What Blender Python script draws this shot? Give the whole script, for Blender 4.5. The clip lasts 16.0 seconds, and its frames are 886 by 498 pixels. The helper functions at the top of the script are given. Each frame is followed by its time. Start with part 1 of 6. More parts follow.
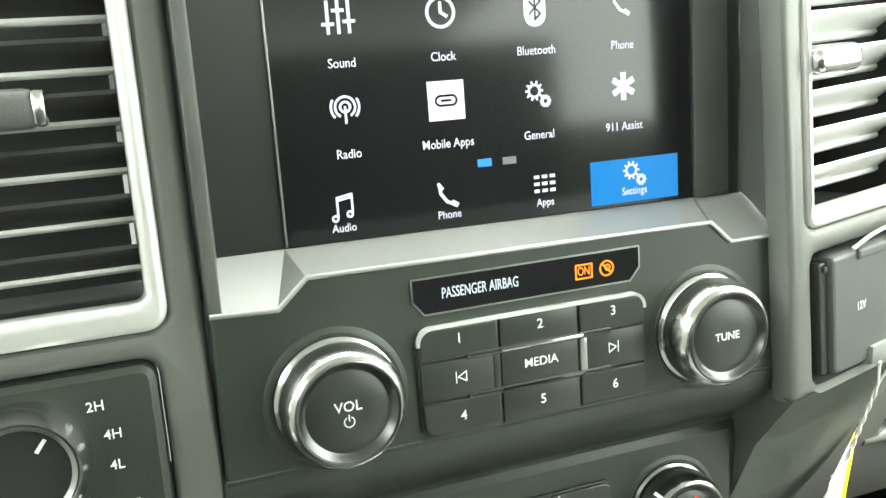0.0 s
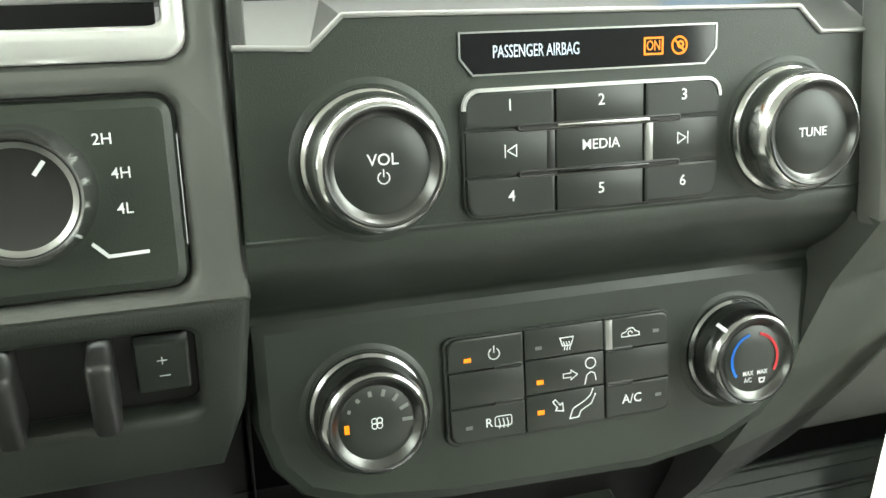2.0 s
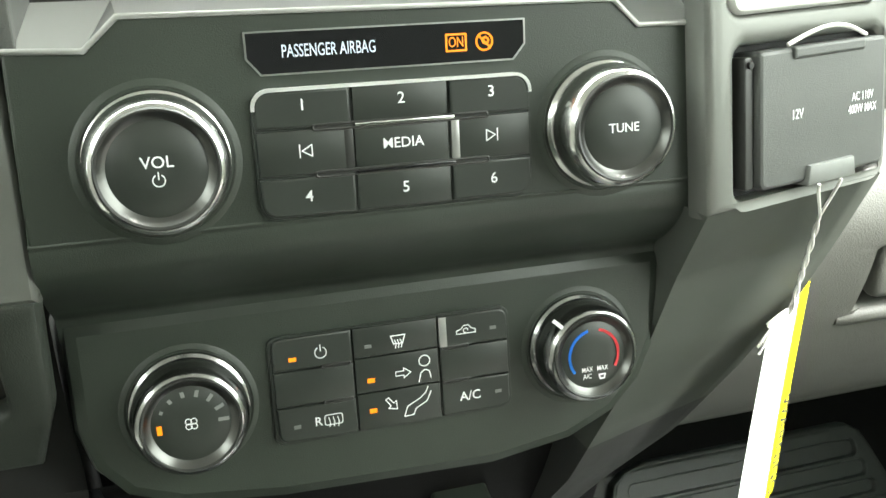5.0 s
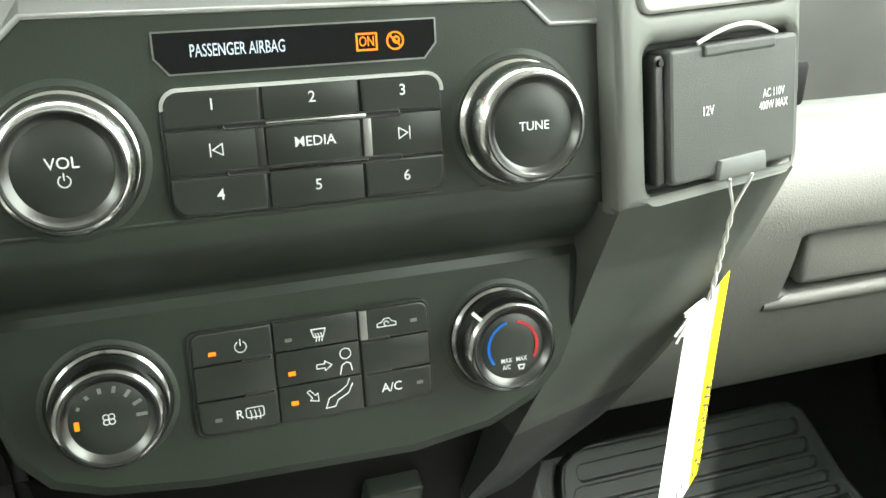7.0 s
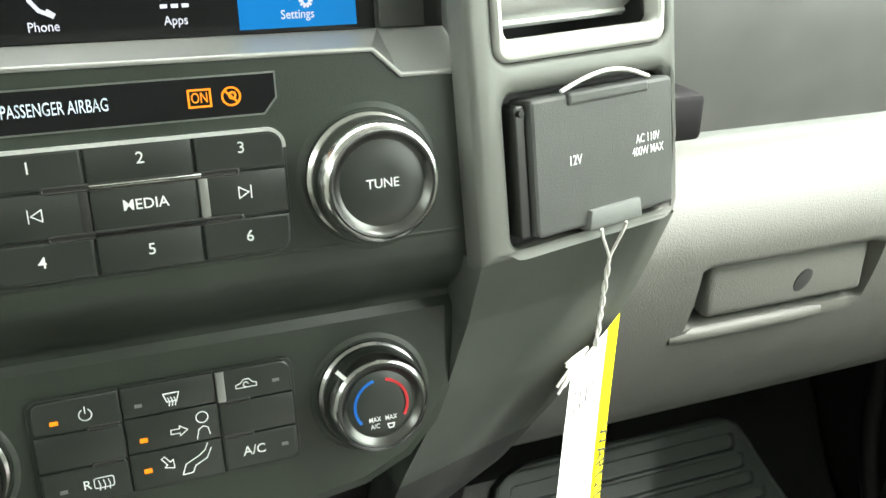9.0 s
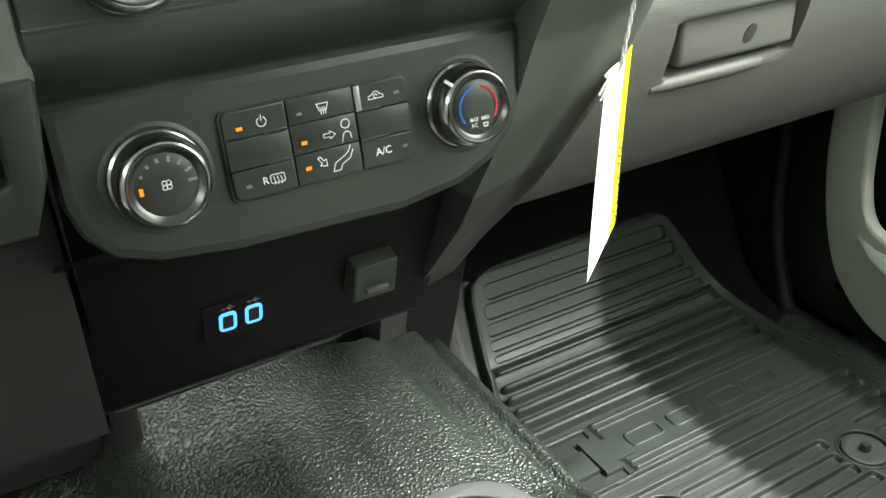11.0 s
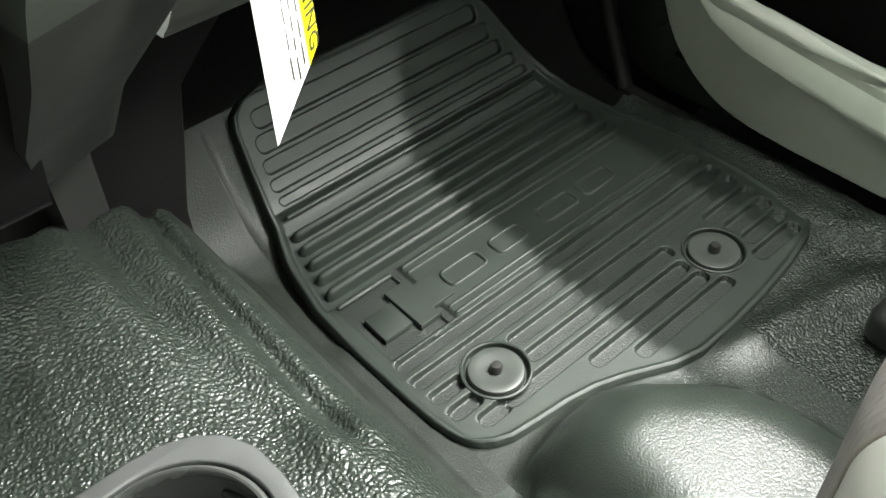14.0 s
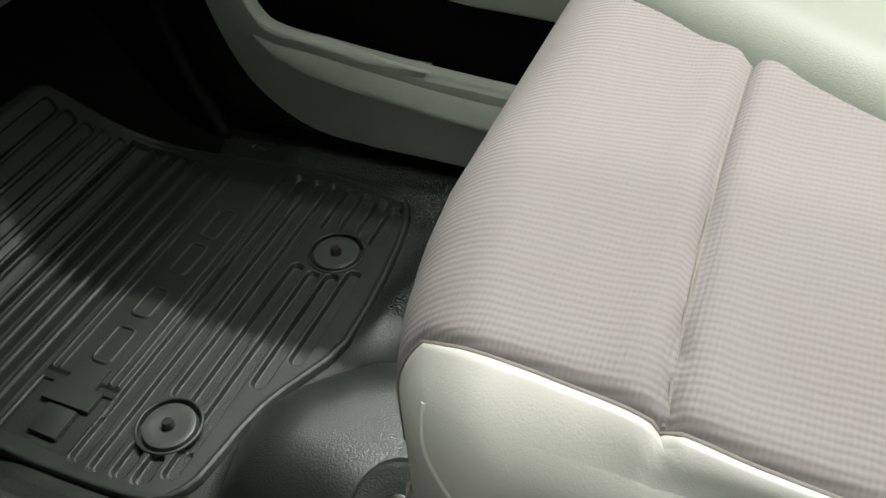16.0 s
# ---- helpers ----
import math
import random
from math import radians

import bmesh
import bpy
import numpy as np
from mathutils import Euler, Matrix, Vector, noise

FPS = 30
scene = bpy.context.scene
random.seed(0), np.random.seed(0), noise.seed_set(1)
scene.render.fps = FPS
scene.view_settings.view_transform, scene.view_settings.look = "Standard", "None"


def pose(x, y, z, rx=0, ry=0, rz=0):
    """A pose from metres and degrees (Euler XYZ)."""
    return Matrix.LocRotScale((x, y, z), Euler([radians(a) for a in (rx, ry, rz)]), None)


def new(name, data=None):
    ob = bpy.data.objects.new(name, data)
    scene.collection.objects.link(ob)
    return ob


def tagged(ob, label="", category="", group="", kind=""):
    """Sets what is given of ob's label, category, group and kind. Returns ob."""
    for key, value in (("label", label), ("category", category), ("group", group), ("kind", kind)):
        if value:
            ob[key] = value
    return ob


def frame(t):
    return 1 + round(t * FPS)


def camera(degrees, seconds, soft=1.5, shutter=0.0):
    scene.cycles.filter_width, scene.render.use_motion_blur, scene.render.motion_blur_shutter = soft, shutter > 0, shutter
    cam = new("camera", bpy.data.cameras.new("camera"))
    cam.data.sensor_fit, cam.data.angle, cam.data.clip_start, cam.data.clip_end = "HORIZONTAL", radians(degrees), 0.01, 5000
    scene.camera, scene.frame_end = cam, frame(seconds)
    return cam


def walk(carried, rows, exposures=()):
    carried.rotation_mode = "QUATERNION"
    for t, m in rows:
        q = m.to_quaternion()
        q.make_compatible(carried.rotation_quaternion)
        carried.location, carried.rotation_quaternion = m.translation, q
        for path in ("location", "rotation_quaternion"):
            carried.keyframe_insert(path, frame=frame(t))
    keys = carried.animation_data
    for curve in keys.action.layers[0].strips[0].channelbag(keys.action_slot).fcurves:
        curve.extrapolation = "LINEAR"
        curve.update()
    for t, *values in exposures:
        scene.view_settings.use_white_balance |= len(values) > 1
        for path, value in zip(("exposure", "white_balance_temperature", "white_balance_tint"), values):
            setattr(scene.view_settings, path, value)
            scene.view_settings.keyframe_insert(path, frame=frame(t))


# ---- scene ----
from mathutils.bvhtree import BVHTree
cam = camera(52.24, 16.0)
PATH = [
    (0.0, (-0.1514, -0.2862, 0.8058), (70.05, 0.68, -21.16)),
    (0.5, (-0.1523, -0.2745, 0.7627), (69.92, 0.37, -20.91)),
    (1.0, (-0.1491, -0.2757, 0.7439), (68.96, 0.02, -20.23)),
    (1.5, (-0.1484, -0.2770, 0.7330), (68.32, -0.35, -18.89)),
    (2.0, (-0.1496, -0.2776, 0.7241), (68.27, -0.59, -17.82)),
    (2.5, (-0.1275, -0.2842, 0.7272), (67.87, -0.63, -16.60)),
    (3.0, (-0.0924, -0.2961, 0.7319), (67.68, -0.16, -15.69)),
    (3.5, (-0.0772, -0.2997, 0.7336), (67.68, 0.26, -14.99)),
    (4.0, (-0.0755, -0.2987, 0.7341), (67.59, 0.18, -15.75)),
    (4.2, (-0.0781, -0.2965, 0.7339), (67.36, 0.10, -16.04)),
    (6.3, (-0.0780, -0.2954, 0.7206), (67.20, -0.04, -18.96)),
    (6.5, (-0.0754, -0.2951, 0.7269), (66.11, -0.43, -18.91)),
    (7.0, (-0.0596, -0.3047, 0.7370), (65.91, -0.47, -19.23)),
    (7.5, (-0.0459, -0.3049, 0.7428), (65.60, -0.65, -19.88)),
    (8.0, (-0.0178, -0.2996, 0.7461), (65.69, -0.75, -20.68)),
    (8.2, (-0.0071, -0.2957, 0.7470), (65.79, -0.71, -20.89)),
    (10.3, (-0.0763, -0.3310, 0.7558), (66.01, -0.36, -22.58)),
    (10.5, (-0.1005, -0.3610, 0.7423), (65.22, -0.78, -24.07)),
    (11.0, (-0.1594, -0.3710, 0.7164), (59.55, 0.97, -30.75)),
    (11.5, (-0.1640, -0.3509, 0.6741), (53.61, 1.62, -35.06)),
    (12.0, (-0.1712, -0.3223, 0.6610), (49.60, 1.33, -37.50)),
    (12.5, (-0.1520, -0.2974, 0.6458), (47.62, 2.41, -39.54)),
    (13.0, (-0.1337, -0.2856, 0.6238), (46.81, 2.54, -40.24)),
    (13.5, (-0.0428, -0.2791, 0.6241), (46.00, 2.17, -40.94)),
    (14.0, (0.0328, -0.2632, 0.6279), (45.38, 2.24, -41.46)),
    (14.5, (0.0820, -0.2564, 0.6000), (46.11, 3.92, -45.42)),
    (15.0, (0.0737, -0.2504, 0.5986), (45.70, 2.89, -51.39)),
    (15.5, (0.0506, -0.3203, 0.6359), (45.63, 3.00, -58.78)),
    (16.0, (0.0337, -0.3650, 0.6751), (46.18, 3.05, -67.29)),
]
EXPOSURES = [(0.0, 1.58), (1.0, 1.46), (4.0, 1.43), (8.0, 1.30), (10.5, 1.20), (11.5, 1.05), (14.6, 0.92), (15.0, 0.90), (15.5, 0.20), (16.0, -0.52)]
walk(cam, [(t, pose(*p, *r)) for t, p, r in PATH], EXPOSURES)

# ---- world and light ----
world = bpy.data.worlds.new("showroom")
scene.world = world
world.use_nodes = True
bg = world.node_tree.nodes["Background"]
bg.inputs["Color"].default_value = (0.91, 1.0, 0.90, 1)
# bright showroom walls under a ceiling of lamps
wn, wl = world.node_tree.nodes, world.node_tree.links
coord = wn.new("ShaderNodeTexCoord")
axes = wn.new("ShaderNodeSeparateXYZ")
fall = wn.new("ShaderNodeMapRange")
fall.inputs["From Min"].default_value, fall.inputs["From Max"].default_value = 0.35, 0.85
fall.inputs["To Min"].default_value, fall.inputs["To Max"].default_value = 3.5, 7.4
wl.new(coord.outputs["Generated"], axes.inputs["Vector"])
wl.new(axes.outputs["Z"], fall.inputs["Value"])
wl.new(fall.outputs["Result"], bg.inputs["Strength"])
# a long row of ceiling tubes beside the truck
key = new("tube_lights", bpy.data.lights.new("tube_lights", "AREA"))
key.data.shape, key.data.size, key.data.size_y = "RECTANGLE", 0.08, 4.6
key.data.energy, key.data.color = 700.0, (1.0, 1.0, 0.955)
key.matrix_basis = pose(2.35, -1.7, 4.1, 0, 27, 0)
# the next row, closer over the door
row = new("tube_lights", bpy.data.lights.new("tube_lights", "AREA"))
row.data.shape, row.data.size, row.data.size_y = "RECTANGLE", 0.08, 2.6
row.data.energy, row.data.color = 90.0, (1.0, 0.99, 0.95)
row.matrix_basis = pose(1.30, -1.3, 4.1, 0, 10, 0)

# ---- frames of reference ----


def basis(o, x, z):
    """A frame at o whose x axis runs along x and whose z axis points along z."""
    z = Vector(z).normalized()
    x = Vector(x)
    x = (x - z * x.dot(z)).normalized()
    y = z.cross(x)
    return Matrix(((x.x, y.x, z.x, o[0]), (x.y, y.y, z.y, o[1]), (x.z, y.z, z.z, o[2]), (0, 0, 0, 1)))


def leaned(o, lean, yaw=0.0):
    a, b = radians(lean), radians(yaw)
    return basis(o, (math.cos(b), math.sin(b), 0), (math.sin(b) * math.cos(a), -math.cos(b) * math.cos(a), math.sin(a)))


RAD = leaned((0, 0.0049, 0.6452), 9.2)
CLI = leaned((0, 0.0204, 0.5431), 11.5)
SCR = leaned((0, 0.041, 0.700), 9.2)
LFT = leaned((-0.166, 0.009, 0.652), 11.3)
COL = leaned((0.161, 0.003, 0.6383), 9.6, 14)
IDENT = Matrix()


def at(m, x, y, z=0.0):
    return m @ Matrix.Translation((x, y, z))


# ---- materials ----


def material(name, colour, rough=0.5, metal=0.0, grain=0.0, grain_size=0.0006, kind="noise", mottle=0.15, mottle_size=0.03, coat=0.0, emit=None, spec=0.5):
    m = bpy.data.materials.new(name)
    m.use_nodes = True
    nt = m.node_tree
    b = nt.nodes["Principled BSDF"]
    b.inputs["Roughness"].default_value = rough
    b.inputs["Metallic"].default_value = metal
    b.inputs["Coat Weight"].default_value = coat
    b.inputs["Specular IOR Level"].default_value = spec
    geo = nt.nodes.new("ShaderNodeNewGeometry")
    if mottle:
        n1 = nt.nodes.new("ShaderNodeTexNoise")
        n1.inputs["Scale"].default_value = 1 / mottle_size
        n1.inputs["Detail"].default_value = 6
        nt.links.new(geo.outputs["Position"], n1.inputs["Vector"])
        ramp = nt.nodes.new("ShaderNodeMapRange")
        ramp.inputs["To Min"].default_value, ramp.inputs["To Max"].default_value = 1 - mottle, 1 + mottle
        ramp.inputs["From Min"].default_value, ramp.inputs["From Max"].default_value = 0.25, 0.75
        nt.links.new(n1.outputs["Fac"], ramp.inputs["Value"])
        mix = nt.nodes.new("ShaderNodeVectorMath")
        mix.operation = "SCALE"
        mix.inputs[0].default_value = colour[:3]
        nt.links.new(ramp.outputs["Result"], mix.inputs["Scale"])
        nt.links.new(mix.outputs["Vector"], b.inputs["Base Color"])
        rr = nt.nodes.new("ShaderNodeMapRange")
        rr.inputs["From Min"].default_value, rr.inputs["From Max"].default_value = 0.3, 0.7
        rr.inputs["To Min"].default_value, rr.inputs["To Max"].default_value = max(0.02, rough * 0.9), min(1, rough * 1.1)
        nt.links.new(n1.outputs["Fac"], rr.inputs["Value"])
        nt.links.new(rr.outputs["Result"], b.inputs["Roughness"])
    else:
        b.inputs["Base Color"].default_value = (*colour[:3], 1)
    if grain:
        if kind == "noise":
            tex = nt.nodes.new("ShaderNodeTexNoise")
            tex.inputs["Scale"].default_value = 1 / grain_size
            tex.inputs["Detail"].default_value = 3
            out = tex.outputs["Fac"]
        elif kind == "hide":
            # pebbled hide: raised cells parted by narrow valleys, drawn out by a slow warp
            warp = nt.nodes.new("ShaderNodeTexNoise")
            warp.inputs["Scale"].default_value = 0.45 / grain_size
            warp.inputs["Detail"].default_value = 2
            nt.links.new(geo.outputs["Position"], warp.inputs["Vector"])
            push = nt.nodes.new("ShaderNodeVectorMath")
            push.operation = "MULTIPLY_ADD"
            push.inputs[1].default_value = (grain_size * 1.5,) * 3
            nt.links.new(warp.outputs["Color"], push.inputs[0])
            nt.links.new(geo.outputs["Position"], push.inputs[2])
            tex = nt.nodes.new("ShaderNodeTexVoronoi")
            tex.feature = "SMOOTH_F1"
            tex.inputs["Smoothness"].default_value = 0.55
            tex.inputs["Scale"].default_value = 1 / grain_size
            nt.links.new(push.outputs["Vector"], tex.inputs["Vector"])
            dome = nt.nodes.new("ShaderNodeMath")
            dome.operation = "SUBTRACT"
            dome.inputs[0].default_value = 1.0
            nt.links.new(tex.outputs["Distance"], dome.inputs[1])
            out = dome.outputs["Value"]
        else:
            tex = nt.nodes.new("ShaderNodeTexVoronoi")
            tex.feature = "SMOOTH_F1"
            tex.inputs["Scale"].default_value = 1 / grain_size
            tex.inputs["Randomness"].default_value = 1.0
            flip = nt.nodes.new("ShaderNodeMath")
            flip.operation = "SUBTRACT"
            flip.inputs[0].default_value = 1.0
            nt.links.new(tex.outputs["Distance"], flip.inputs[1])
            out = flip.outputs["Value"]
        if kind != "hide":
            nt.links.new(geo.outputs["Position"], tex.inputs["Vector"])
        bump = nt.nodes.new("ShaderNodeBump")
        bump.inputs["Strength"].default_value = grain
        bump.inputs["Distance"].default_value = grain_size * (1.0 if kind == "noise" else 1.0)
        nt.links.new(out, bump.inputs["Height"])
        nt.links.new(bump.outputs["Normal"], b.inputs["Normal"])
    if emit:
        b.inputs["Emission Color"].default_value = (*emit[:3], 1)
        b.inputs["Emission Strength"].default_value = emit[3] * 0.62
    return m


BLACK = material("black_plastic", (0.0205, 0.0265, 0.0200), 0.42, grain=0.25, grain_size=0.0005)
BLACK_SMOOTH = material("smooth_black_plastic", (0.021, 0.021, 0.020), 0.33, grain=0.05, grain_size=0.0004)
BUTTON = material("soft_black_button", (0.020, 0.0235, 0.020), 0.38, grain=0.06, grain_size=0.0004)
GLOSS = material("piano_black", (0.008, 0.008, 0.009), 0.08, mottle=0.05)
GREY = material("dark_silver_paint", (0.115, 0.118, 0.108), 0.42, metal=0.25, grain=0.12, grain_size=0.0005, mottle=0.06)
GREY_DARK = material("graphite_plastic", (0.066, 0.068, 0.064), 0.48, grain=0.3, grain_size=0.0006)
DASH = material("dash_vinyl", (0.068, 0.069, 0.061), 0.56, grain=0.35, grain_size=0.0011, mottle=0.06)
CHROME = material("chrome", (0.58, 0.58, 0.57), 0.17, metal=1.0, mottle=0.04)
SATIN = material("satin_silver", (0.42, 0.42, 0.41), 0.32, metal=1.0, mottle=0.05)
# near-black that stands in for the shade in gaps and recesses
DEEP = material("shade_black", (0.010, 0.010, 0.010), 0.7)
WHITE = material("legend_white", (0.78, 0.79, 0.80), 0.5, mottle=0.05)
AIRBAG_TEXT = material("airbag_caption_grey", (0.55, 0.62, 0.74), 0.5, mottle=0.05)
LEGEND_DIM = material("unlit_legend", (0.16, 0.165, 0.16), 0.5, mottle=0.05)
GLASS_SCR = material("screen_glass", (0.010, 0.010, 0.011), 0.16, mottle=0.0, spec=0.4)
ICON = material("lit_icon", (0.3, 0.3, 0.32), 0.5, mottle=0, emit=(0.78, 0.78, 0.98, 0.45))
TILE = material("lit_blue_tile", (0.0, 0.04, 0.12), 0.3, mottle=0, spec=0.1, emit=(0.01, 0.22, 0.60, 0.62))
DOT_BLUE = material("lit_blue_dot", (0.0, 0.1, 0.4), 0.4, mottle=0, emit=(0.02, 0.22, 0.9, 0.6))
DOT_GREY = material("lit_grey_dot", (0.1, 0.1, 0.1), 0.4, mottle=0, emit=(0.2, 0.2, 0.2, 0.25))
AMBER = material("lit_amber", (0.3, 0.08, 0.0), 0.5, mottle=0, emit=(1.0, 0.24, 0.0, 0.95))
USB_BLUE = material("lit_usb_blue", (0.02, 0.1, 0.2), 0.5, mottle=0, emit=(0.10, 0.48, 0.95, 1.2))
BLUE = material("blue_print", (0.01, 0.16, 0.62), 0.4, mottle=0.05)
RED = material("red_print", (0.62, 0.04, 0.05), 0.4, mottle=0.05)
# black carpet, darkened further for the shade under the glove box
CARPET = material("shaded_black_carpet", (0.0075, 0.0078, 0.0074), 0.95, spec=0.04, grain=0.15, grain_size=0.002)
RUBBER = material("floor_vinyl", (0.0165, 0.0205, 0.0168), 0.33, spec=0.5, grain=0.60, grain_size=0.0025, kind="hide")
RUBBER_PAN = material("pan_floor_vinyl", (0.022, 0.027, 0.0225), 0.33, spec=0.55, grain=0.20, grain_size=0.0015, kind="hide")
RUBBER_FINE = material("fine_floor_vinyl", (0.019, 0.022, 0.0185), 0.48, spec=0.3, grain=0.26, grain_size=0.0016, kind="cell")
MAT = material("mat_rubber", (0.021, 0.0265, 0.0222), 0.50, spec=0.45, grain=0.2, grain_size=0.0008)
MAT_DOTS = material("dotted_mat_rubber", (0.020, 0.0235, 0.0205), 0.45, spec=0.5, grain=0.35, grain_size=0.0015, kind="cell")
BEIGE = material("beige_vinyl", (0.205, 0.20, 0.184), 0.5, grain=0.2, grain_size=0.0012, mottle=0.04)
STITCH = material("bench_stitch_thread", (0.17, 0.166, 0.152), 0.8, grain=0.5, grain_size=0.0012)
TRIM = material("door_trim_plastic", (0.33, 0.345, 0.30), 0.5, grain=0.2, grain_size=0.001, mottle=0.05)
HEADLINER = material("headliner", (0.42, 0.41, 0.38), 0.9, grain=0.3, grain_size=0.002)
CARD = material("tag_card", (0.86, 0.86, 0.84), 0.55, mottle=0.02)
YELLOW = material("tag_yellow", (0.90, 0.78, 0.0), 0.55, mottle=0.02)
INK = material("black_ink", (0.03, 0.03, 0.02), 0.6, mottle=0)
STRING = material("white_string", (0.75, 0.74, 0.70), 0.8, grain=0.6, grain_size=0.0008)

# ---- mesh helpers ----
WORLD = {}


def smooth(me, angle=35):
    for p in me.polygons:
        p.use_smooth = True
    me.set_sharp_from_angle(angle=radians(angle))
    for p in me.polygons:
        if len(p.vertices) > 4:
            p.use_smooth = False
    return me


def to_mesh(name, verts, faces, mat, angle=35):
    me = bpy.data.meshes.new(name)
    me.from_pydata([tuple(v) for v in verts], [], faces)
    bm = bmesh.new()
    bm.from_mesh(me)
    bmesh.ops.recalc_face_normals(bm, faces=bm.faces)
    bm.to_mesh(me)
    bm.free()
    me.materials.append(mat)
    return smooth(me, angle)


def part(name, me, parent=None, m=IDENT, label=""):
    ob = new(name, me)
    ob.matrix_basis = m
    WORLD[ob] = m.copy()
    if parent:
        ob.parent = parent
        ob.matrix_parent_inverse = WORLD[parent].inverted()
    if label:
        ob["label"] = label
    return ob


def thing(name, place, label, category, group="", kind=""):
    ob = new(name)
    ob.empty_display_size = 0.02
    m = Matrix.Translation(place)
    ob.matrix_basis = m
    WORLD[ob] = m
    return tagged(ob, label, category, group, kind)


def rounded(w, h, r, n=5, cx=0.0, cy=0.0):
    """A rounded rectangle; r is one radius or four: right top, left top, left bottom, right bottom."""
    rs = r if isinstance(r, (tuple, list)) else (r,) * 4
    pts = []
    for k, (sx, sy) in enumerate(((1, 1), (-1, 1), (-1, -1), (1, -1))):
        q = rs[k]
        if q < 0.0008:
            pts.append((cx + sx * w / 2, cy + sy * h / 2))
            continue
        ox, oy = sx * (w / 2 - q), sy * (h / 2 - q)
        for i in range(n + 1):
            a = radians(90 * k + 90 * i / n)
            pts.append((cx + ox + q * math.cos(a), cy + oy + q * math.sin(a)))
    return pts


def inset(pts, d):
    """The outline (counter-clockwise) moved inwards by d."""
    out, n = [], len(pts)
    for i in range(n):
        p0, p1, p2 = Vector(pts[i - 1]), Vector(pts[i]), Vector(pts[(i + 1) % n])
        e1, e2 = (p1 - p0), (p2 - p1)
        e1 = e1.normalized() if e1.length > 1e-9 else e2.normalized()
        e2 = e2.normalized() if e2.length > 1e-9 else e1
        n1, n2 = Vector((-e1.y, e1.x)), Vector((-e2.y, e2.x))
        k = n1 + n2
        k = k / max(0.5, k.dot(n1)) if k.length > 1e-6 else n1
        out.append((p1.x + k.x * d, p1.y + k.y * d))
    return out


def ccw(pts):
    a = sum(p[0] * q[1] - q[0] * p[1] for p, q in zip(pts, pts[1:] + pts[:1]))
    return pts if a > 0 else pts[::-1]


def prism(name, pts, z0, z1, mat, bevel=0.0, dish=0.0):
    """A block over an outline from z0 to z1, with a bevelled top and, if asked, a hollowed top."""
    pts = ccw(pts)
    rings = [[(x, y, z0) for x, y in pts]]
    if bevel:
        rings.append([(x, y, z1 - bevel) for x, y in pts])
        rings.append([(x, y, z1 - bevel * 0.3) for x, y in inset(pts, bevel * 0.3)])
        rings.append([(x, y, z1) for x, y in inset(pts, bevel)])
    else:
        rings.append([(x, y, z1) for x, y in pts])
    if dish:
        rings.append([(x, y, z1 - dish) for x, y in inset(pts, bevel + abs(dish))])
    n = len(pts)
    verts = [v for r in rings for v in r]
    faces = [tuple(range(n))[::-1]]
    for k in range(len(rings) - 1):
        for i in range(n):
            j = (i + 1) % n
            faces.append((k * n + i, k * n + j, (k + 1) * n + j, (k + 1) * n + i))
    faces.append(tuple((len(rings) - 1) * n + i for i in range(n)))
    return to_mesh(name, verts, faces, mat)


def lathe(name, profile, mat, seg=48, a0=0.0, a1=360.0, angle=35):
    """A profile of (radius, height) turned round z."""
    full = abs(a1 - a0) > 359.9
    cols = seg if full else seg + 1
    verts, faces = [], []
    for i in range(cols):
        a = radians(a0 + (a1 - a0) * i / seg)
        verts += [(r * math.cos(a), r * math.sin(a), z) for r, z in profile]
    n = len(profile)
    for i in range(seg):
        j = (i + 1) % cols
        for k in range(n - 1):
            faces.append((i * n + k, j * n + k, j * n + k + 1, i * n + k + 1))
    me = to_mesh(name, verts, faces, mat, angle)
    bm = bmesh.new()
    bm.from_mesh(me)
    bmesh.ops.remove_doubles(bm, verts=bm.verts, dist=1e-6)
    bmesh.ops.recalc_face_normals(bm, faces=bm.faces)
    bm.to_mesh(me)
    bm.free()
    return smooth(me, angle)


def from_curve(name, cu, mat, angle=30):
    ob = new("scratch", cu)
    bpy.context.view_layer.update()
    me = bpy.data.meshes.new_from_object(ob.evaluated_get(bpy.context.evaluated_depsgraph_get()))
    bpy.data.objects.remove(ob)
    bpy.data.curves.remove(cu)
    me.name = name
    me.materials.clear()
    me.materials.append(mat)
    return smooth(me, angle)


def plate(name, outer, holes, thick, mat, bevel=0.0):
    """A flat sheet with openings, its face at z = 0 and its back at -thick."""
    cu = bpy.data.curves.new(name, "CURVE")
    cu.dimensions, cu.fill_mode = "2D", "BOTH"
    cu.extrude = thick / 2 - bevel
    cu.bevel_depth, cu.bevel_resolution, cu.offset = bevel, 2, -bevel
    for loop in (outer, *holes):
        sp = cu.splines.new("POLY")
        sp.points.add(len(loop) - 1)
        for q, (x, y) in zip(sp.points, loop):
            q.co = (x, y, 0, 1)
        sp.use_cyclic_u = True
    me = from_curve(name, cu, mat)
    me.transform(Matrix.Translation((0, 0, -thick / 2)))
    bm = bmesh.new()
    bm.from_mesh(me)
    bmesh.ops.remove_doubles(bm, verts=bm.verts, dist=1e-5)
    bm.to_mesh(me)
    bm.free()
    return smooth(me, 30)


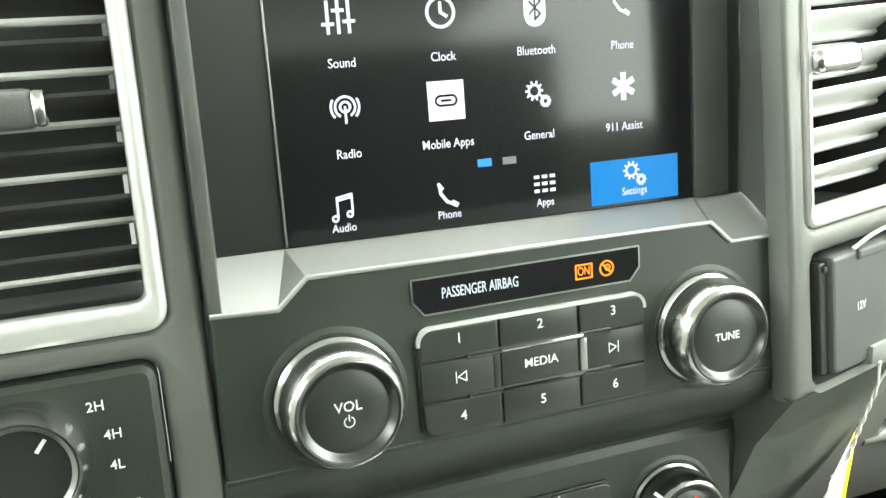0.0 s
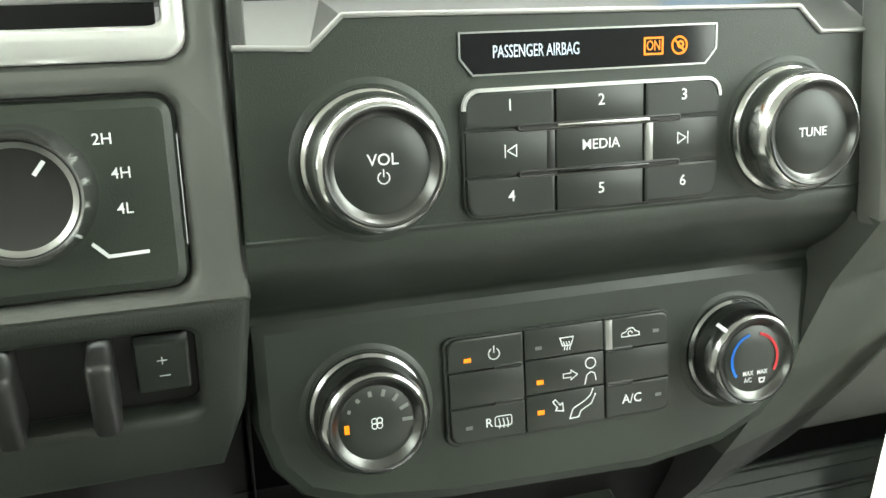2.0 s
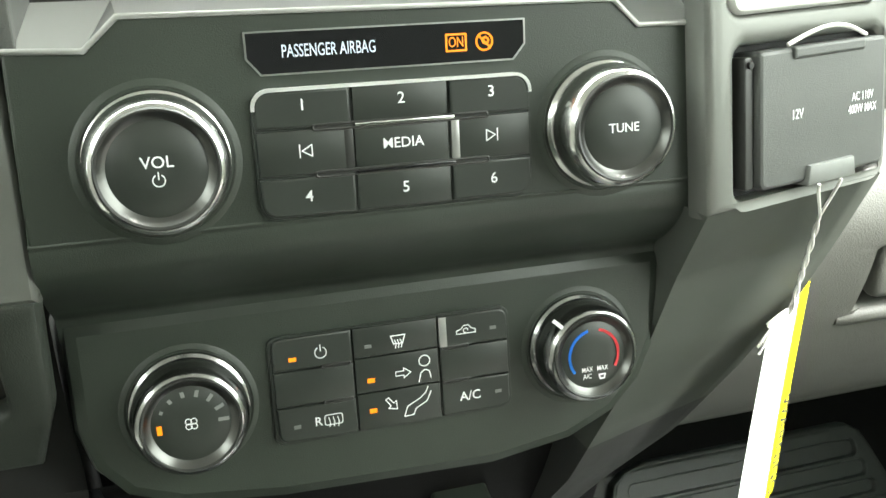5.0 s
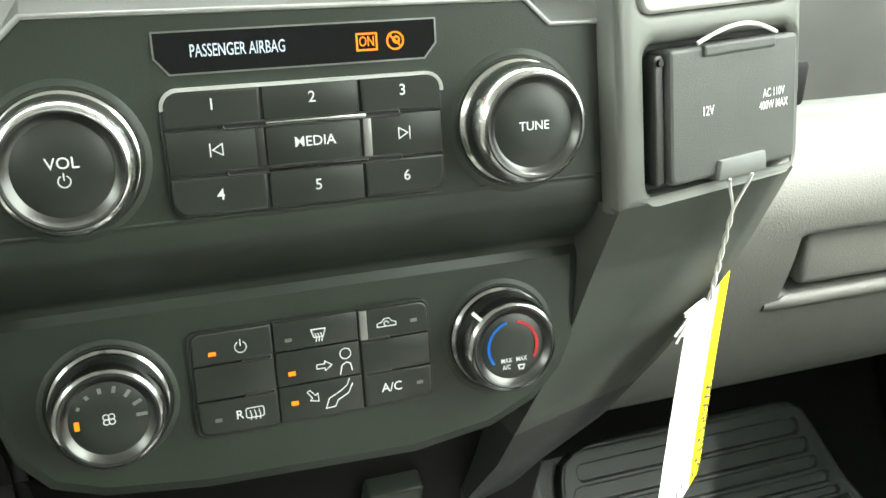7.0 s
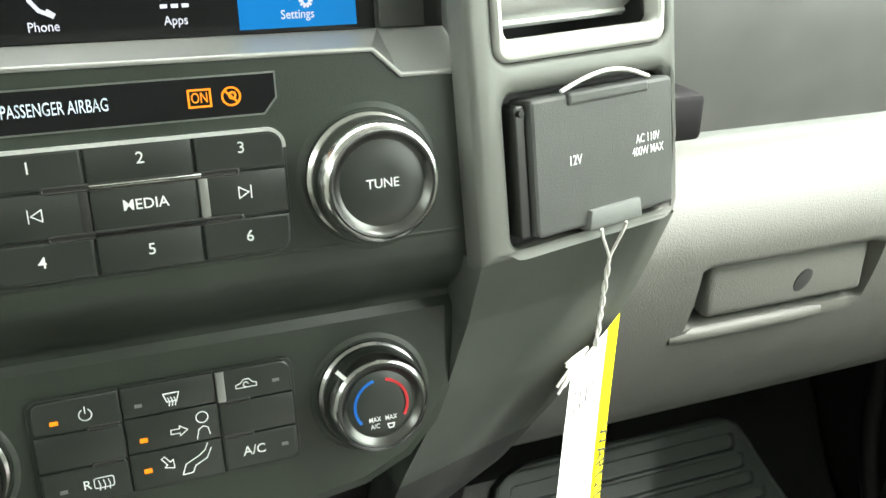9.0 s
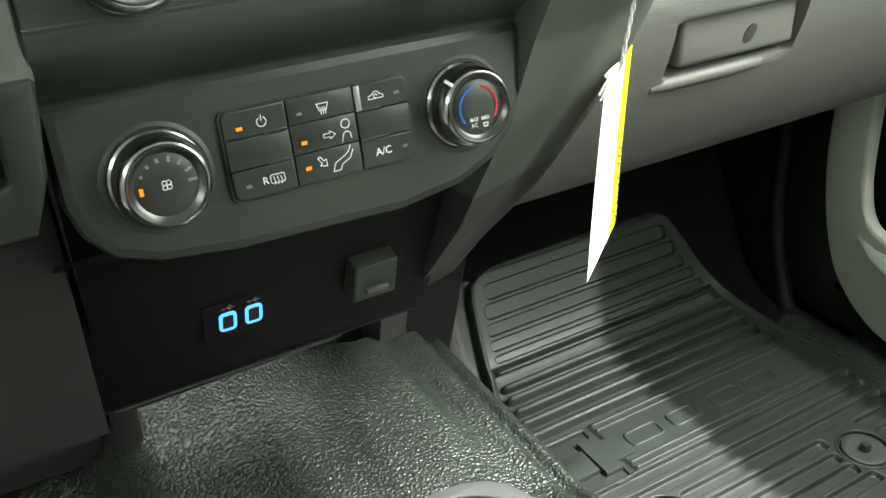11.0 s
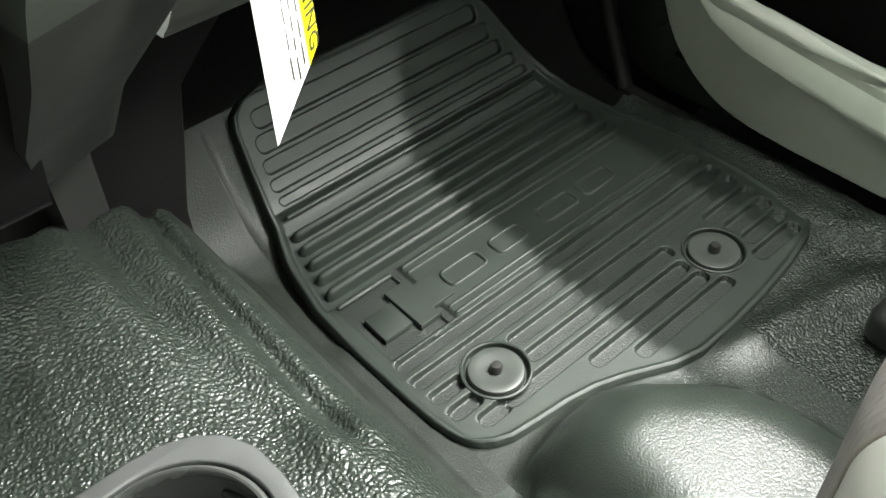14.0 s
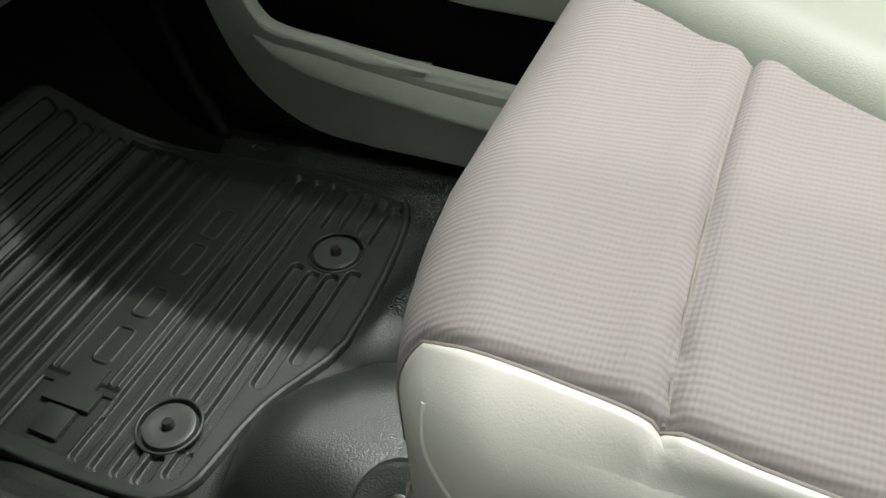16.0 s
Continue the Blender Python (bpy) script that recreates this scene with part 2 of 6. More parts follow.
def lettering(name, text, size, mat, depth=0.00012, spacing=1.0, squeeze=1.0):
    cu = bpy.data.curves.new(name, "FONT")
    cu.body, cu.size, cu.extrude = text, size, depth
    cu.align_x, cu.align_y, cu.resolution_u = "CENTER", "CENTER", 3
    cu.space_character = spacing
    cu.offset = size * 0.005
    me = from_curve(name, cu, mat)
    if squeeze != 1.0:
        me.transform(Matrix.Diagonal((squeeze, 1, 1, 1)))
    return me


def strokes(name, lines, width, mat, depth=0.00025):
    """Lines of points drawn as flat raised strokes."""
    verts, faces = [], []
    for line in lines:
        for (x0, y0), (x1, y1) in zip(line, line[1:]):
            d = Vector((x1 - x0, y1 - y0))
            if d.length < 1e-9:
                continue
            d = d.normalized() * width / 2
            nx, ny = -d.y, d.x
            b = len(verts)
            for z in (0, depth):
                verts += [(x0 - d.x * 0.6 + nx, y0 - d.y * 0.6 + ny, z), (x0 - d.x * 0.6 - nx, y0 - d.y * 0.6 - ny, z), (x1 + d.x * 0.6 - nx, y1 + d.y * 0.6 - ny, z), (x1 + d.x * 0.6 + nx, y1 + d.y * 0.6 + ny, z)]
            faces += [(b + 4, b + 5, b + 6, b + 7), (b, b + 1, b + 5, b + 4), (b + 1, b + 2, b + 6, b + 5), (b + 2, b + 3, b + 7, b + 6), (b + 3, b, b + 4, b + 7)]
    return to_mesh(name, verts, faces, mat)


def arc(r, a0, a1, n=12, cx=0.0, cy=0.0):
    return [(cx + r * math.cos(radians(a0 + (a1 - a0) * i / n)), cy + r * math.sin(radians(a0 + (a1 - a0) * i / n))) for i in range(n + 1)]


def grid(name, f, nu, nv, mat, angle=60, close_u=False):
    """A sheet over u, v in 0..1 by the function f(u, v)."""
    verts = [f(i / nu, j / nv) for j in range(nv + 1) for i in range(nu + 1)]
    faces = [(j * (nu + 1) + i, j * (nu + 1) + i + 1, (j + 1) * (nu + 1) + i + 1, (j + 1) * (nu + 1) + i) for j in range(nv) for i in range(nu)]
    me = bpy.data.meshes.new(name)
    me.from_pydata([tuple(v) for v in verts], [], faces)
    me.materials.append(mat)
    return smooth(me, angle)


def tube(name, pts, r, mat, seg=8):
    cu = bpy.data.curves.new(name, "CURVE")
    cu.dimensions, cu.bevel_depth, cu.bevel_resolution, cu.use_fill_caps = "3D", r, max(1, seg // 4), True
    sp = cu.splines.new("POLY")
    sp.points.add(len(pts) - 1)
    for q, p in zip(sp.points, pts):
        q.co = (*p, 1)
    return from_curve(name, cu, mat, 60)


def box(name, x0, x1, y0, y1, z0, z1, mat, bevel=0.003, seg=2):
    bm = bmesh.new()
    bmesh.ops.create_cube(bm, size=1.0)
    for v in bm.verts:
        v.co = (x0 + (v.co.x + 0.5) * (x1 - x0), y0 + (v.co.y + 0.5) * (y1 - y0), z0 + (v.co.z + 0.5) * (z1 - z0))
    if bevel:
        bmesh.ops.bevel(bm, geom=bm.edges[:], offset=bevel, segments=seg, profile=0.5, affect="EDGES")
    me = bpy.data.meshes.new(name)
    bm.to_mesh(me)
    bm.free()
    me.materials.append(mat)
    return smooth(me, 40)


def interp(x, table):
    """Straight interpolation in a table of (x, value)."""
    if x <= table[0][0]:
        return table[0][1]
    for (a, p), (b, q) in zip(table, table[1:]):
        if x <= b:
            return p + (q - p) * (x - a) / (b - a)
    return table[-1][1]


def ease(a, b, x):
    t = min(1.0, max(0.0, (x - a) / (b - a)))
    return t * t * (3 - 2 * t)


def cushion(name, x0, x1, y0, y1, z0, z1, r, mat, crown=0.01, n=28):
    """A padded block with round edges of radius r and a slightly crowned top."""
    bm = bmesh.new()
    bmesh.ops.create_cube(bm, size=1.0)
    bmesh.ops.subdivide_edges(bm, edges=bm.edges[:], cuts=n, use_grid_fill=True)
    hx, hy, hz = (x1 - x0) / 2, (y1 - y0) / 2, (z1 - z0) / 2
    c = Vector(((x0 + x1) / 2, (y0 + y1) / 2, (z0 + z1) / 2))
    for v in bm.verts:
        p = Vector((v.co.x * 2, v.co.y * 2, v.co.z * 2))
        p = Vector([math.copysign(1 - (1 - abs(k)) ** 1.6, k) for k in p])
        q = Vector((p.x * hx, p.y * hy, p.z * hz))
        core = Vector([max(-h + r, min(h - r, k)) for h, k in zip((hx, hy, hz), q)])
        d = q - core
        if d.length > 1e-9:
            q = core + d.normalized() * min(d.length, r) if d.length > r else q
        if q.z > 0:
            q.z += crown * (1 - (q.x / hx) ** 2) * (1 - (q.y / hy) ** 2) * (q.z / hz)
        v.co = c + q
    me = bpy.data.meshes.new(name)
    bm.to_mesh(me)
    bm.free()
    me.materials.append(mat)
    return smooth(me, 60)


def fine(prof, n=8):
    """A curve through the profile's points."""
    out = []
    P = [Vector(p) for p in prof]
    for i in range(len(P) - 1):
        a, b, c, d = P[max(i - 1, 0)], P[i], P[i + 1], P[min(i + 2, len(P) - 1)]
        for k in range(n):
            t = k / n
            q = 0.5 * ((2 * b) + (c - a) * t + (2 * a - 5 * b + 4 * c - d) * t * t + (3 * b - a - 3 * c + d) * t ** 3)
            out.append((q.x, q.y))
    return out + [tuple(P[-1])]


def fine_open(pts):
    """The smooth line through pts, in few steps."""
    return fine(pts, 4)

# ---- cab shell ----
def cab():
    def slab(name, dims, label, cat, mat=HEADLINER):
        tagged(part(name, box(name, *dims, mat, 0)), label, cat, kind="structure")

    slab("wall_right", (0.865, 0.90, -2.2, 0.62, -0.2, 0.645), "door side wall up to the window sill", "wall", BLACK)
    # unseen wall, raised until it cuts the light from the driver side
    slab("wall_left", (-1.05, -1.02, -2.2, 0.62, -0.2, 0.98), "unseen driver side wall with its height set to block light", "wall")
    slab("wall_back", (-1.02, 0.865, -2.2, -2.17, -0.2, 0.95), "rear cab wall below the window", "wall")
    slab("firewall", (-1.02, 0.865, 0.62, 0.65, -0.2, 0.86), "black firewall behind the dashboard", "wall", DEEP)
    # unseen roof; its right and front edges limit the lamp light
    slab("ceiling", (-1.05, 0.635, -2.2, 0.05, 1.29, 1.32), "unseen light cloth headliner with edges set to shape the light", "ceiling")
    slab("partition", (-0.95, 0.70, -1.02, -0.98, -0.1, 1.0), "dark cloth backs of the front bench", "partition", BLACK)
    slab("driver_bench", (-0.95, -0.22, -0.98, -0.48, -0.1, 0.30), "dark driver side bench base", "bench base", BLACK)
    # two unseen blocks added to keep windshield light off the tunnel
    slab("driver_light_block", (-1.02, -0.412, 0.07, 0.62, 0.50, 0.86), "unseen black block on the driver side that stops windshield light", "dashboard", DEEP)
    slab("stack_light_block", (-0.412, 0.20, 0.24, 0.62, 0.60, 0.62), "unseen black sheet behind the centre stack that stops leaking light", "panel", DEEP)
    # carried on to the left wall to block light as well
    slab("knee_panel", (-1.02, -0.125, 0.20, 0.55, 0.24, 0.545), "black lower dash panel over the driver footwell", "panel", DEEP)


cab()

# ---- floor covering with its tunnel ----
TOE = [(-1.0, 0.0), (0.25, 0.0), (0.29, 0.003), (0.32, 0.008), (0.345, 0.018), (0.365, 0.033), (0.38, 0.052), (0.395, 0.077), (0.42, 0.12), (0.52, 0.295), (0.62, 0.47)]


DOME = [(0.262, -0.60), (0.270, -0.12), (0.285, -0.04), (0.310, 0.000), (0.355, 0.014), (0.400, 0.014), (0.435, -0.006), (0.465, -0.034), (0.495, -0.070), (0.509, -0.110), (0.514, -0.160), (0.518, -0.60)]


def dome_lift(x, y):
    """Rounded rise, 0 to 1, of the pan under the seat inside the outline DOME."""
    if not (0.26 < x < 0.53 and -0.6 < y < 0.02):
        return 0.0
    near, inside = 1.0, False
    for (ax, ay), (bx, by) in zip(DOME, DOME[1:] + DOME[:1]):
        ex, ey = bx - ax, by - ay
        k = min(1.0, max(0.0, ((x - ax) * ex + (y - ay) * ey) / (ex * ex + ey * ey)))
        near = min(near, math.hypot(x - ax - k * ex, y - ay - k * ey))
        if (ay > y) != (by > y) and x < ax + (y - ay) / (by - ay) * ex:
            inside = not inside
    if not inside:
        return 0.0
    k = min(1.0, near / 0.085)
    return 1 - (1 - k) ** 2.2


def floor_height(x, y):
    top = interp(x, [(-0.45, 0.0), (-0.34, 0.10), (-0.20, 0.150), (-0.155, 0.163), (-0.138, 0.176), (-0.118, 0.226), (-0.100, 0.247), (-0.06, 0.250), (0.05, 0.247), (0.09, 0.246), (0.115, 0.242), (0.132, 0.238), (0.150, 0.234), (0.163, 0.229), (0.175, 0.220), (0.190, 0.206), (0.200, 0.188), (0.225, 0.095), (0.250, 0.030), (0.275, 0.006), (0.30, 0.0)])
    rise = 0.0
    if y > 0.0:
        rise = interp(x, [(-0.11, 0.205), (-0.06, 0.126), (0.10, 0.0), (0.3, 0.0)]) * 0.307 * min(1.0, (y / 0.236) ** 2)
    tun = (top + rise * (1 if top > 0.1 else top / 0.1))
    tun *= 1 - 0.35 * ease(0.236, 0.246, y) if top > 0.02 else 1
    # two creases that run along the shoulder of the tunnel
    tun += (0.0035 * math.exp(-((x - 0.112) / 0.012) ** 2) - 0.006 * math.exp(-((x - 0.131) / 0.008) ** 2)) * ease(0.03, 0.19, y)
    c = 0.163 + 0.045 * max(0.0, y - 0.02)
    along = ease(-0.05, -0.01, y)
    tun += (0.004 * math.exp(-((x - c + 0.014) / 0.009) ** 2) - 0.0075 * math.exp(-((x - c) / 0.0055) ** 2) + 0.005 * math.exp(-((x - c - 0.013) / 0.008) ** 2)) * along
    z = tun - 0.007
    z = max(z, interp(y, TOE) - 0.010)
    # raised pan under the seats
    z = max(z, 0.084 * dome_lift(x, y) - 0.007)
    # the covering swells up to the rear edge of the mat
    z += 0.006 * ease(0.215, 0.185, y) * ease(0.255, 0.275, x)
    # cross ridge beside the console
    z += 0.012 * math.exp(-((x - 0.165) / 0.03) ** 2) * ease(0.01, -0.03, y)
    # well that takes the console
    z -= 0.10 * ease(-0.112, -0.104, x) * ease(0.110, 0.102, x) * ease(0.020, 0.012, y)
    # rolled ridge between the mat and the seat track
    z += 0.016 * math.exp(-((x - 0.735 - 0.9 * min(0.0, y + 0.02) * -0.35) / 0.022) ** 2) * ease(0.12, 0.0, y) * ease(-0.30, -0.16, y)
    z += 0.010 * math.exp(-((y + 0.055 + 0.25 * (x - 0.6)) / 0.02) ** 2) * ease(0.50, 0.56, x) * ease(0.74, 0.70, x)
    # side channel along the sill
    z += 0.012 * ease(0.742, 0.765, x)
    z -= 0.05 * ease(0.776, 0.79, x)
    return z


def floor():
    xs = [-0.9 + 0.05 * i for i in range(12)] + [-0.30 + 0.0075 * i for i in range(51)] + [0.080 + 0.0025 * i for i in range(89)] + [0.30 + 0.01 * i for i in range(61)]
    ys = [-1.2 + 0.05 * i for i in range(16)] + [-0.40 + 0.0075 * i for i in range(128)]
    ys = [y for y in ys if y < 0.234] + [0.234, 0.237, 0.240, 0.243, 0.247] + [y for y in ys if y > 0.25]
    verts = [(x, y, floor_height(x, y)) for y in ys for x in xs]
    n = len(xs)
    faces = [(j * n + i, j * n + i + 1, (j + 1) * n + i + 1, (j + 1) * n + i) for j in range(len(ys) - 1) for i in range(n - 1)]
    me = bpy.data.meshes.new("floor")
    me.from_pydata(verts, [], faces)
    for mat in (RUBBER, RUBBER_FINE, CARPET, RUBBER_PAN):
        me.materials.append(mat)
    for p in me.polygons:
        x, y, z = p.center
        # toe board and kick corner take the carpet with shade in its colour
        if y > 0.428 or (x > 0.58 and y > 0.27 + 0.45 * (0.76 - x)):
            p.material_index = 2
        elif 0.192 < x < 0.45 and y > 0.0:
            p.material_index = 1
        elif 0.215 < x < 0.56 and y < 0.03:
            p.material_index = 3
    ob = part("floor", smooth(me, 60))
    tagged(ob, "black grained vinyl floor covering over the transmission tunnel", "floor", kind="structure")
    sill = part("door_sill", box("door_sill", 0.765, 0.782, -1.1, 0.36, -0.02, 0.006, BLACK_SMOOTH, 0.003))
    tagged(sill, "black plastic door sill strip", "sill", kind="structure")


floor()

# ---- rubber floor mat ----
TOE_Y, TOE_Z = [p[0] for p in TOE[1:]], [p[1] for p in TOE[1:]]
TOE_S = [0.25]
for a, b in zip(TOE[1:], TOE[2:]):
    TOE_S.append(TOE_S[-1] + math.hypot(b[0] - a[0], b[1] - a[1]))


def mat_line(s):
    """Place and normal of the mat's section at s, measured along it from the seat forwards."""
    e = 0.006
    y, z = np.interp(s, TOE_S, TOE_Y), np.interp(s, TOE_S, TOE_Z)
    y = np.where(s < 0.25, s, y)
    z = np.where(s < 0.25, 0.0, z)
    lo, hi = s - e, s + e
    ya, yb = np.where(lo < 0.25, lo, np.interp(lo, TOE_S, TOE_Y)), np.where(hi < 0.25, hi, np.interp(hi, TOE_S, TOE_Y))
    za, zb = np.where(lo < 0.25, 0.0, np.interp(lo, TOE_S, TOE_Z)), np.where(hi < 0.25, 0.0, np.interp(hi, TOE_S, TOE_Z))
    l = np.hypot(yb - ya, zb - za)
    return (y + ya + yb) / 3, (z + za + zb) / 3, -(zb - za) / l, (yb - ya) / l


def mat_point(x, s, lift=0.0):
    y, z, ny, nz = mat_line(np.float64(s))
    return Vector((x, float(y + ny * lift), float(z + nz * lift)))


MAT_LEFT = [(-0.03, 0.303), (0.03, 0.302), (0.045, 0.297), (0.056, 0.294), (0.079, 0.2905), (0.11, 0.2890), (0.18, 0.2880), (0.245, 0.291), (0.30, 0.301), (0.316, 0.305), (0.35, 0.317), (0.39, 0.322), (0.42, 0.324), (0.455, 0.327), (0.470, 0.332), (0.480, 0.345), (0.4875, 0.372)]
MAT_RIGHT = [(-0.03, 0.700), (-0.01, 0.712), (0.01, 0.726), (0.05, 0.735), (0.10, 0.740), (0.18, 0.738), (0.24, 0.729), (0.30, 0.720), (0.335, 0.713), (0.37, 0.701), (0.415, 0.681), (0.453, 0.664), (0.475, 0.652), (0.4875, 0.632)]
MAT_REAR = [(0.288, 0.085), (0.293, 0.066), (0.298, 0.050), (0.305, 0.038), (0.316, 0.029), (0.330, 0.023), (0.36, 0.019), (0.387, 0.016), (0.416, 0.010), (0.44, 0.001), (0.463, -0.010), (0.484, -0.020), (0.511, -0.027), (0.56, -0.027), (0.602, -0.024), (0.658, -0.017), (0.702, -0.008), (0.722, 0.003), (0.735, 0.025)]
MAT_FRONT = 0.4875
LAND = 0.0070
TOE_PILLS = ((0.350, 0.643, 0.4571, 0.0097), (0.343, 0.652, 0.4330, 0.0093), (0.340, 0.660, 0.4105, 0.0076), (0.338, 0.672, 0.3904, 0.0066), (0.338, 0.680, 0.3725, 0.0052))
CHANNELS = ((0.305, 0.722, 0.1400), (0.303, 0.721, 0.1170), (0.305, 0.3420, 0.0945), (0.3965, 0.721, 0.0945), (0.306, 0.3380, 0.0725), (0.3960, 0.590, 0.0725), (0.648, 0.719, 0.0725), (0.320, 0.3500, 0.0510), (0.350, 0.585, 0.0505), (0.654, 0.717, 0.0510), (0.432, 0.588, 0.0300), (0.652, 0.713, 0.0300), (0.469, 0.600, 0.0100), (0.641, 0.706, 0.0100))
PLUGS = ((0.3665, 0.082), (0.6190, 0.043))
PLUG_R = 0.0288


def bar_mesh(name, x0, x1, s, w, h, mat=MAT, base=0.0035):
    """A rib across the mat: rounded ridge from x0 to x1 at s."""
    verts, faces = [], []
    sect = [(-w / 2, 0), (-w * 0.40, h * 0.70), (-w * 0.25, h * 0.95), (0, h), (w * 0.25, h * 0.95), (w * 0.40, h * 0.70), (w / 2, 0)]
    for x, k in ((x0, 0.05), (x0 + w * 0.25, 0.8), (x0 + w * 0.6, 1), (x1 - w * 0.6, 1), (x1 - w * 0.25, 0.8), (x1, 0.05)):
        for d, z in sect:
            verts.append(mat_point(x, s + d * (0.4 + 0.6 * k), base + z * k))
    n = len(sect)
    for i in range(5):
        for k in range(n - 1):
            faces.append((i * n + k, (i + 1) * n + k, (i + 1) * n + k + 1, i * n + k + 1))
    faces += [tuple(range(n)), tuple(range(5 * n, 6 * n))]
    return to_mesh(name, verts, faces, mat, 50)


def ridge_mesh(name, line, w, h, base=0.0035, closed=False, mat=MAT):
    """A raised rounded line along points (x, s) of the mat."""
    pts = [Vector(p) for p in line]
    n = len(pts)
    verts, faces = [], []
    sect = [(-0.5, 0), (-0.33, 0.8), (0, 1), (0.33, 0.8), (0.5, 0)]
    for i, p in enumerate(pts):
        a = pts[i - 1] if (i or closed) else p
        b = pts[(i + 1) % n] if (i < n - 1 or closed) else p
        d = (b - a).normalized()
        nn = Vector((-d.y, d.x))
        for k, z in sect:
            q = p + nn * w * k
            verts.append(mat_point(q.x, q.y, base + h * z))
    m = len(sect)
    for i in range(n if closed else n - 1):
        j = (i + 1) % n
        for k in range(m - 1):
            faces.append((i * m + k, j * m + k, j * m + k + 1, i * m + k + 1))
    return to_mesh(name, verts, faces, mat, 60)


def step(d, w):
    """0 outside, 1 inside a shape at signed distance d (negative inside), over an edge w wide."""
    t = np.clip(0.5 - d / w, 0.0, 1.0)
    return t * t * (3 - 2 * t)


def mat_relief(x, s):
    """Height of the mat's moulded surface: a land with rounded channels, plug wells and a sunk field of ribs."""
    hollow = np.zeros_like(x)
    dotted = np.zeros_like(x)
    for x0, x1, c, h in TOE_PILLS:
        d = np.hypot(np.maximum(np.abs(x - (x0 + x1) / 2) - (x1 - x0) / 2 + h * 0.8, 0), np.maximum(np.abs(s - c) - h * 0.2, 0)) - h * 0.8
        hollow = np.maximum(hollow, 0.88 * step(d, 0.0018))
    for x0, x1, c in CHANNELS:
        h = 0.0074
        d = np.hypot(np.maximum(np.abs(x - (x0 + x1) / 2) - (x1 - x0) / 2 + h * 0.8, 0), np.maximum(np.abs(s - c) - h * 0.2, 0)) - h * 0.8
        k = step(d, 0.0016)
        hollow, dotted = np.maximum(hollow, 0.95 * k), np.maximum(dotted, k)
    k = step(np.maximum(np.abs(x - 0.345) - 0.038, np.abs(s - 0.1945) - 0.0435), 0.004)
    hollow, dotted = np.maximum(hollow, 0.5 * k), np.maximum(dotted, k)
    for px, py in PLUGS:
        k = step(np.hypot(x - px, s - py) - PLUG_R, 0.0022)
        hollow, dotted = np.maximum(hollow, 0.85 * k), dotted * (1 - k)
    left, right = np.interp(s, [p[0] for p in MAT_LEFT], [p[1] for p in MAT_LEFT]), np.interp(s, [p[0] for p in MAT_RIGHT], [p[1] for p in MAT_RIGHT])
    field = step(np.maximum(np.maximum(left + 0.010 - x, x - right + 0.016), np.maximum(0.2385 - s, s - 0.3605)), 0.007)
    hollow = np.maximum(hollow, 1.55 * field)
    return LAND * (1 - hollow) + 0.0006, dotted


def mat_sheet():
    nu, nv = 300, 640
    u, v = np.meshgrid(np.linspace(0, 1, nu + 1), np.linspace(0, 1, nv + 1))
    x = np.full_like(u, 0.5)
    for _ in range(8):
        rear = np.interp(x, [p[0] for p in MAT_REAR], [p[1] for p in MAT_REAR])
        s = rear + (MAT_FRONT - rear) * v
        x = np.interp(s, [p[0] for p in MAT_LEFT], [p[1] for p in MAT_LEFT]) * (1 - u) + np.interp(s, [p[0] for p in MAT_RIGHT], [p[1] for p in MAT_RIGHT]) * u
    h, dotted = mat_relief(x, s)
    edge = np.minimum(np.minimum(u, 1 - u) * 0.42, np.minimum(v, 1 - v) * 0.5)
    h = h + 0.0016 * np.exp(-((edge - 0.004) / 0.0022) ** 2)
    h = np.where(edge < 0.0006, -0.010, h)
    y, z, ny, nz = mat_line(s)
    co = np.stack([x, y + ny * h, z + nz * h], -1).reshape(-1, 3)
    i = (np.arange(nv)[:, None] * (nu + 1) + np.arange(nu)[None, :]).reshape(-1)
    quads = np.stack([i, i + 1, i + nu + 2, i + nu + 1], -1)
    me = bpy.data.meshes.new("sheet")
    me.from_pydata(co.tolist(), [], quads.tolist())
    me.materials.append(MAT)
    me.materials.append(MAT_DOTS)
    me.polygons.foreach_set("material_index", (dotted.reshape(-1)[i] > 0.55).astype(np.int32))
    return smooth(me, 70)


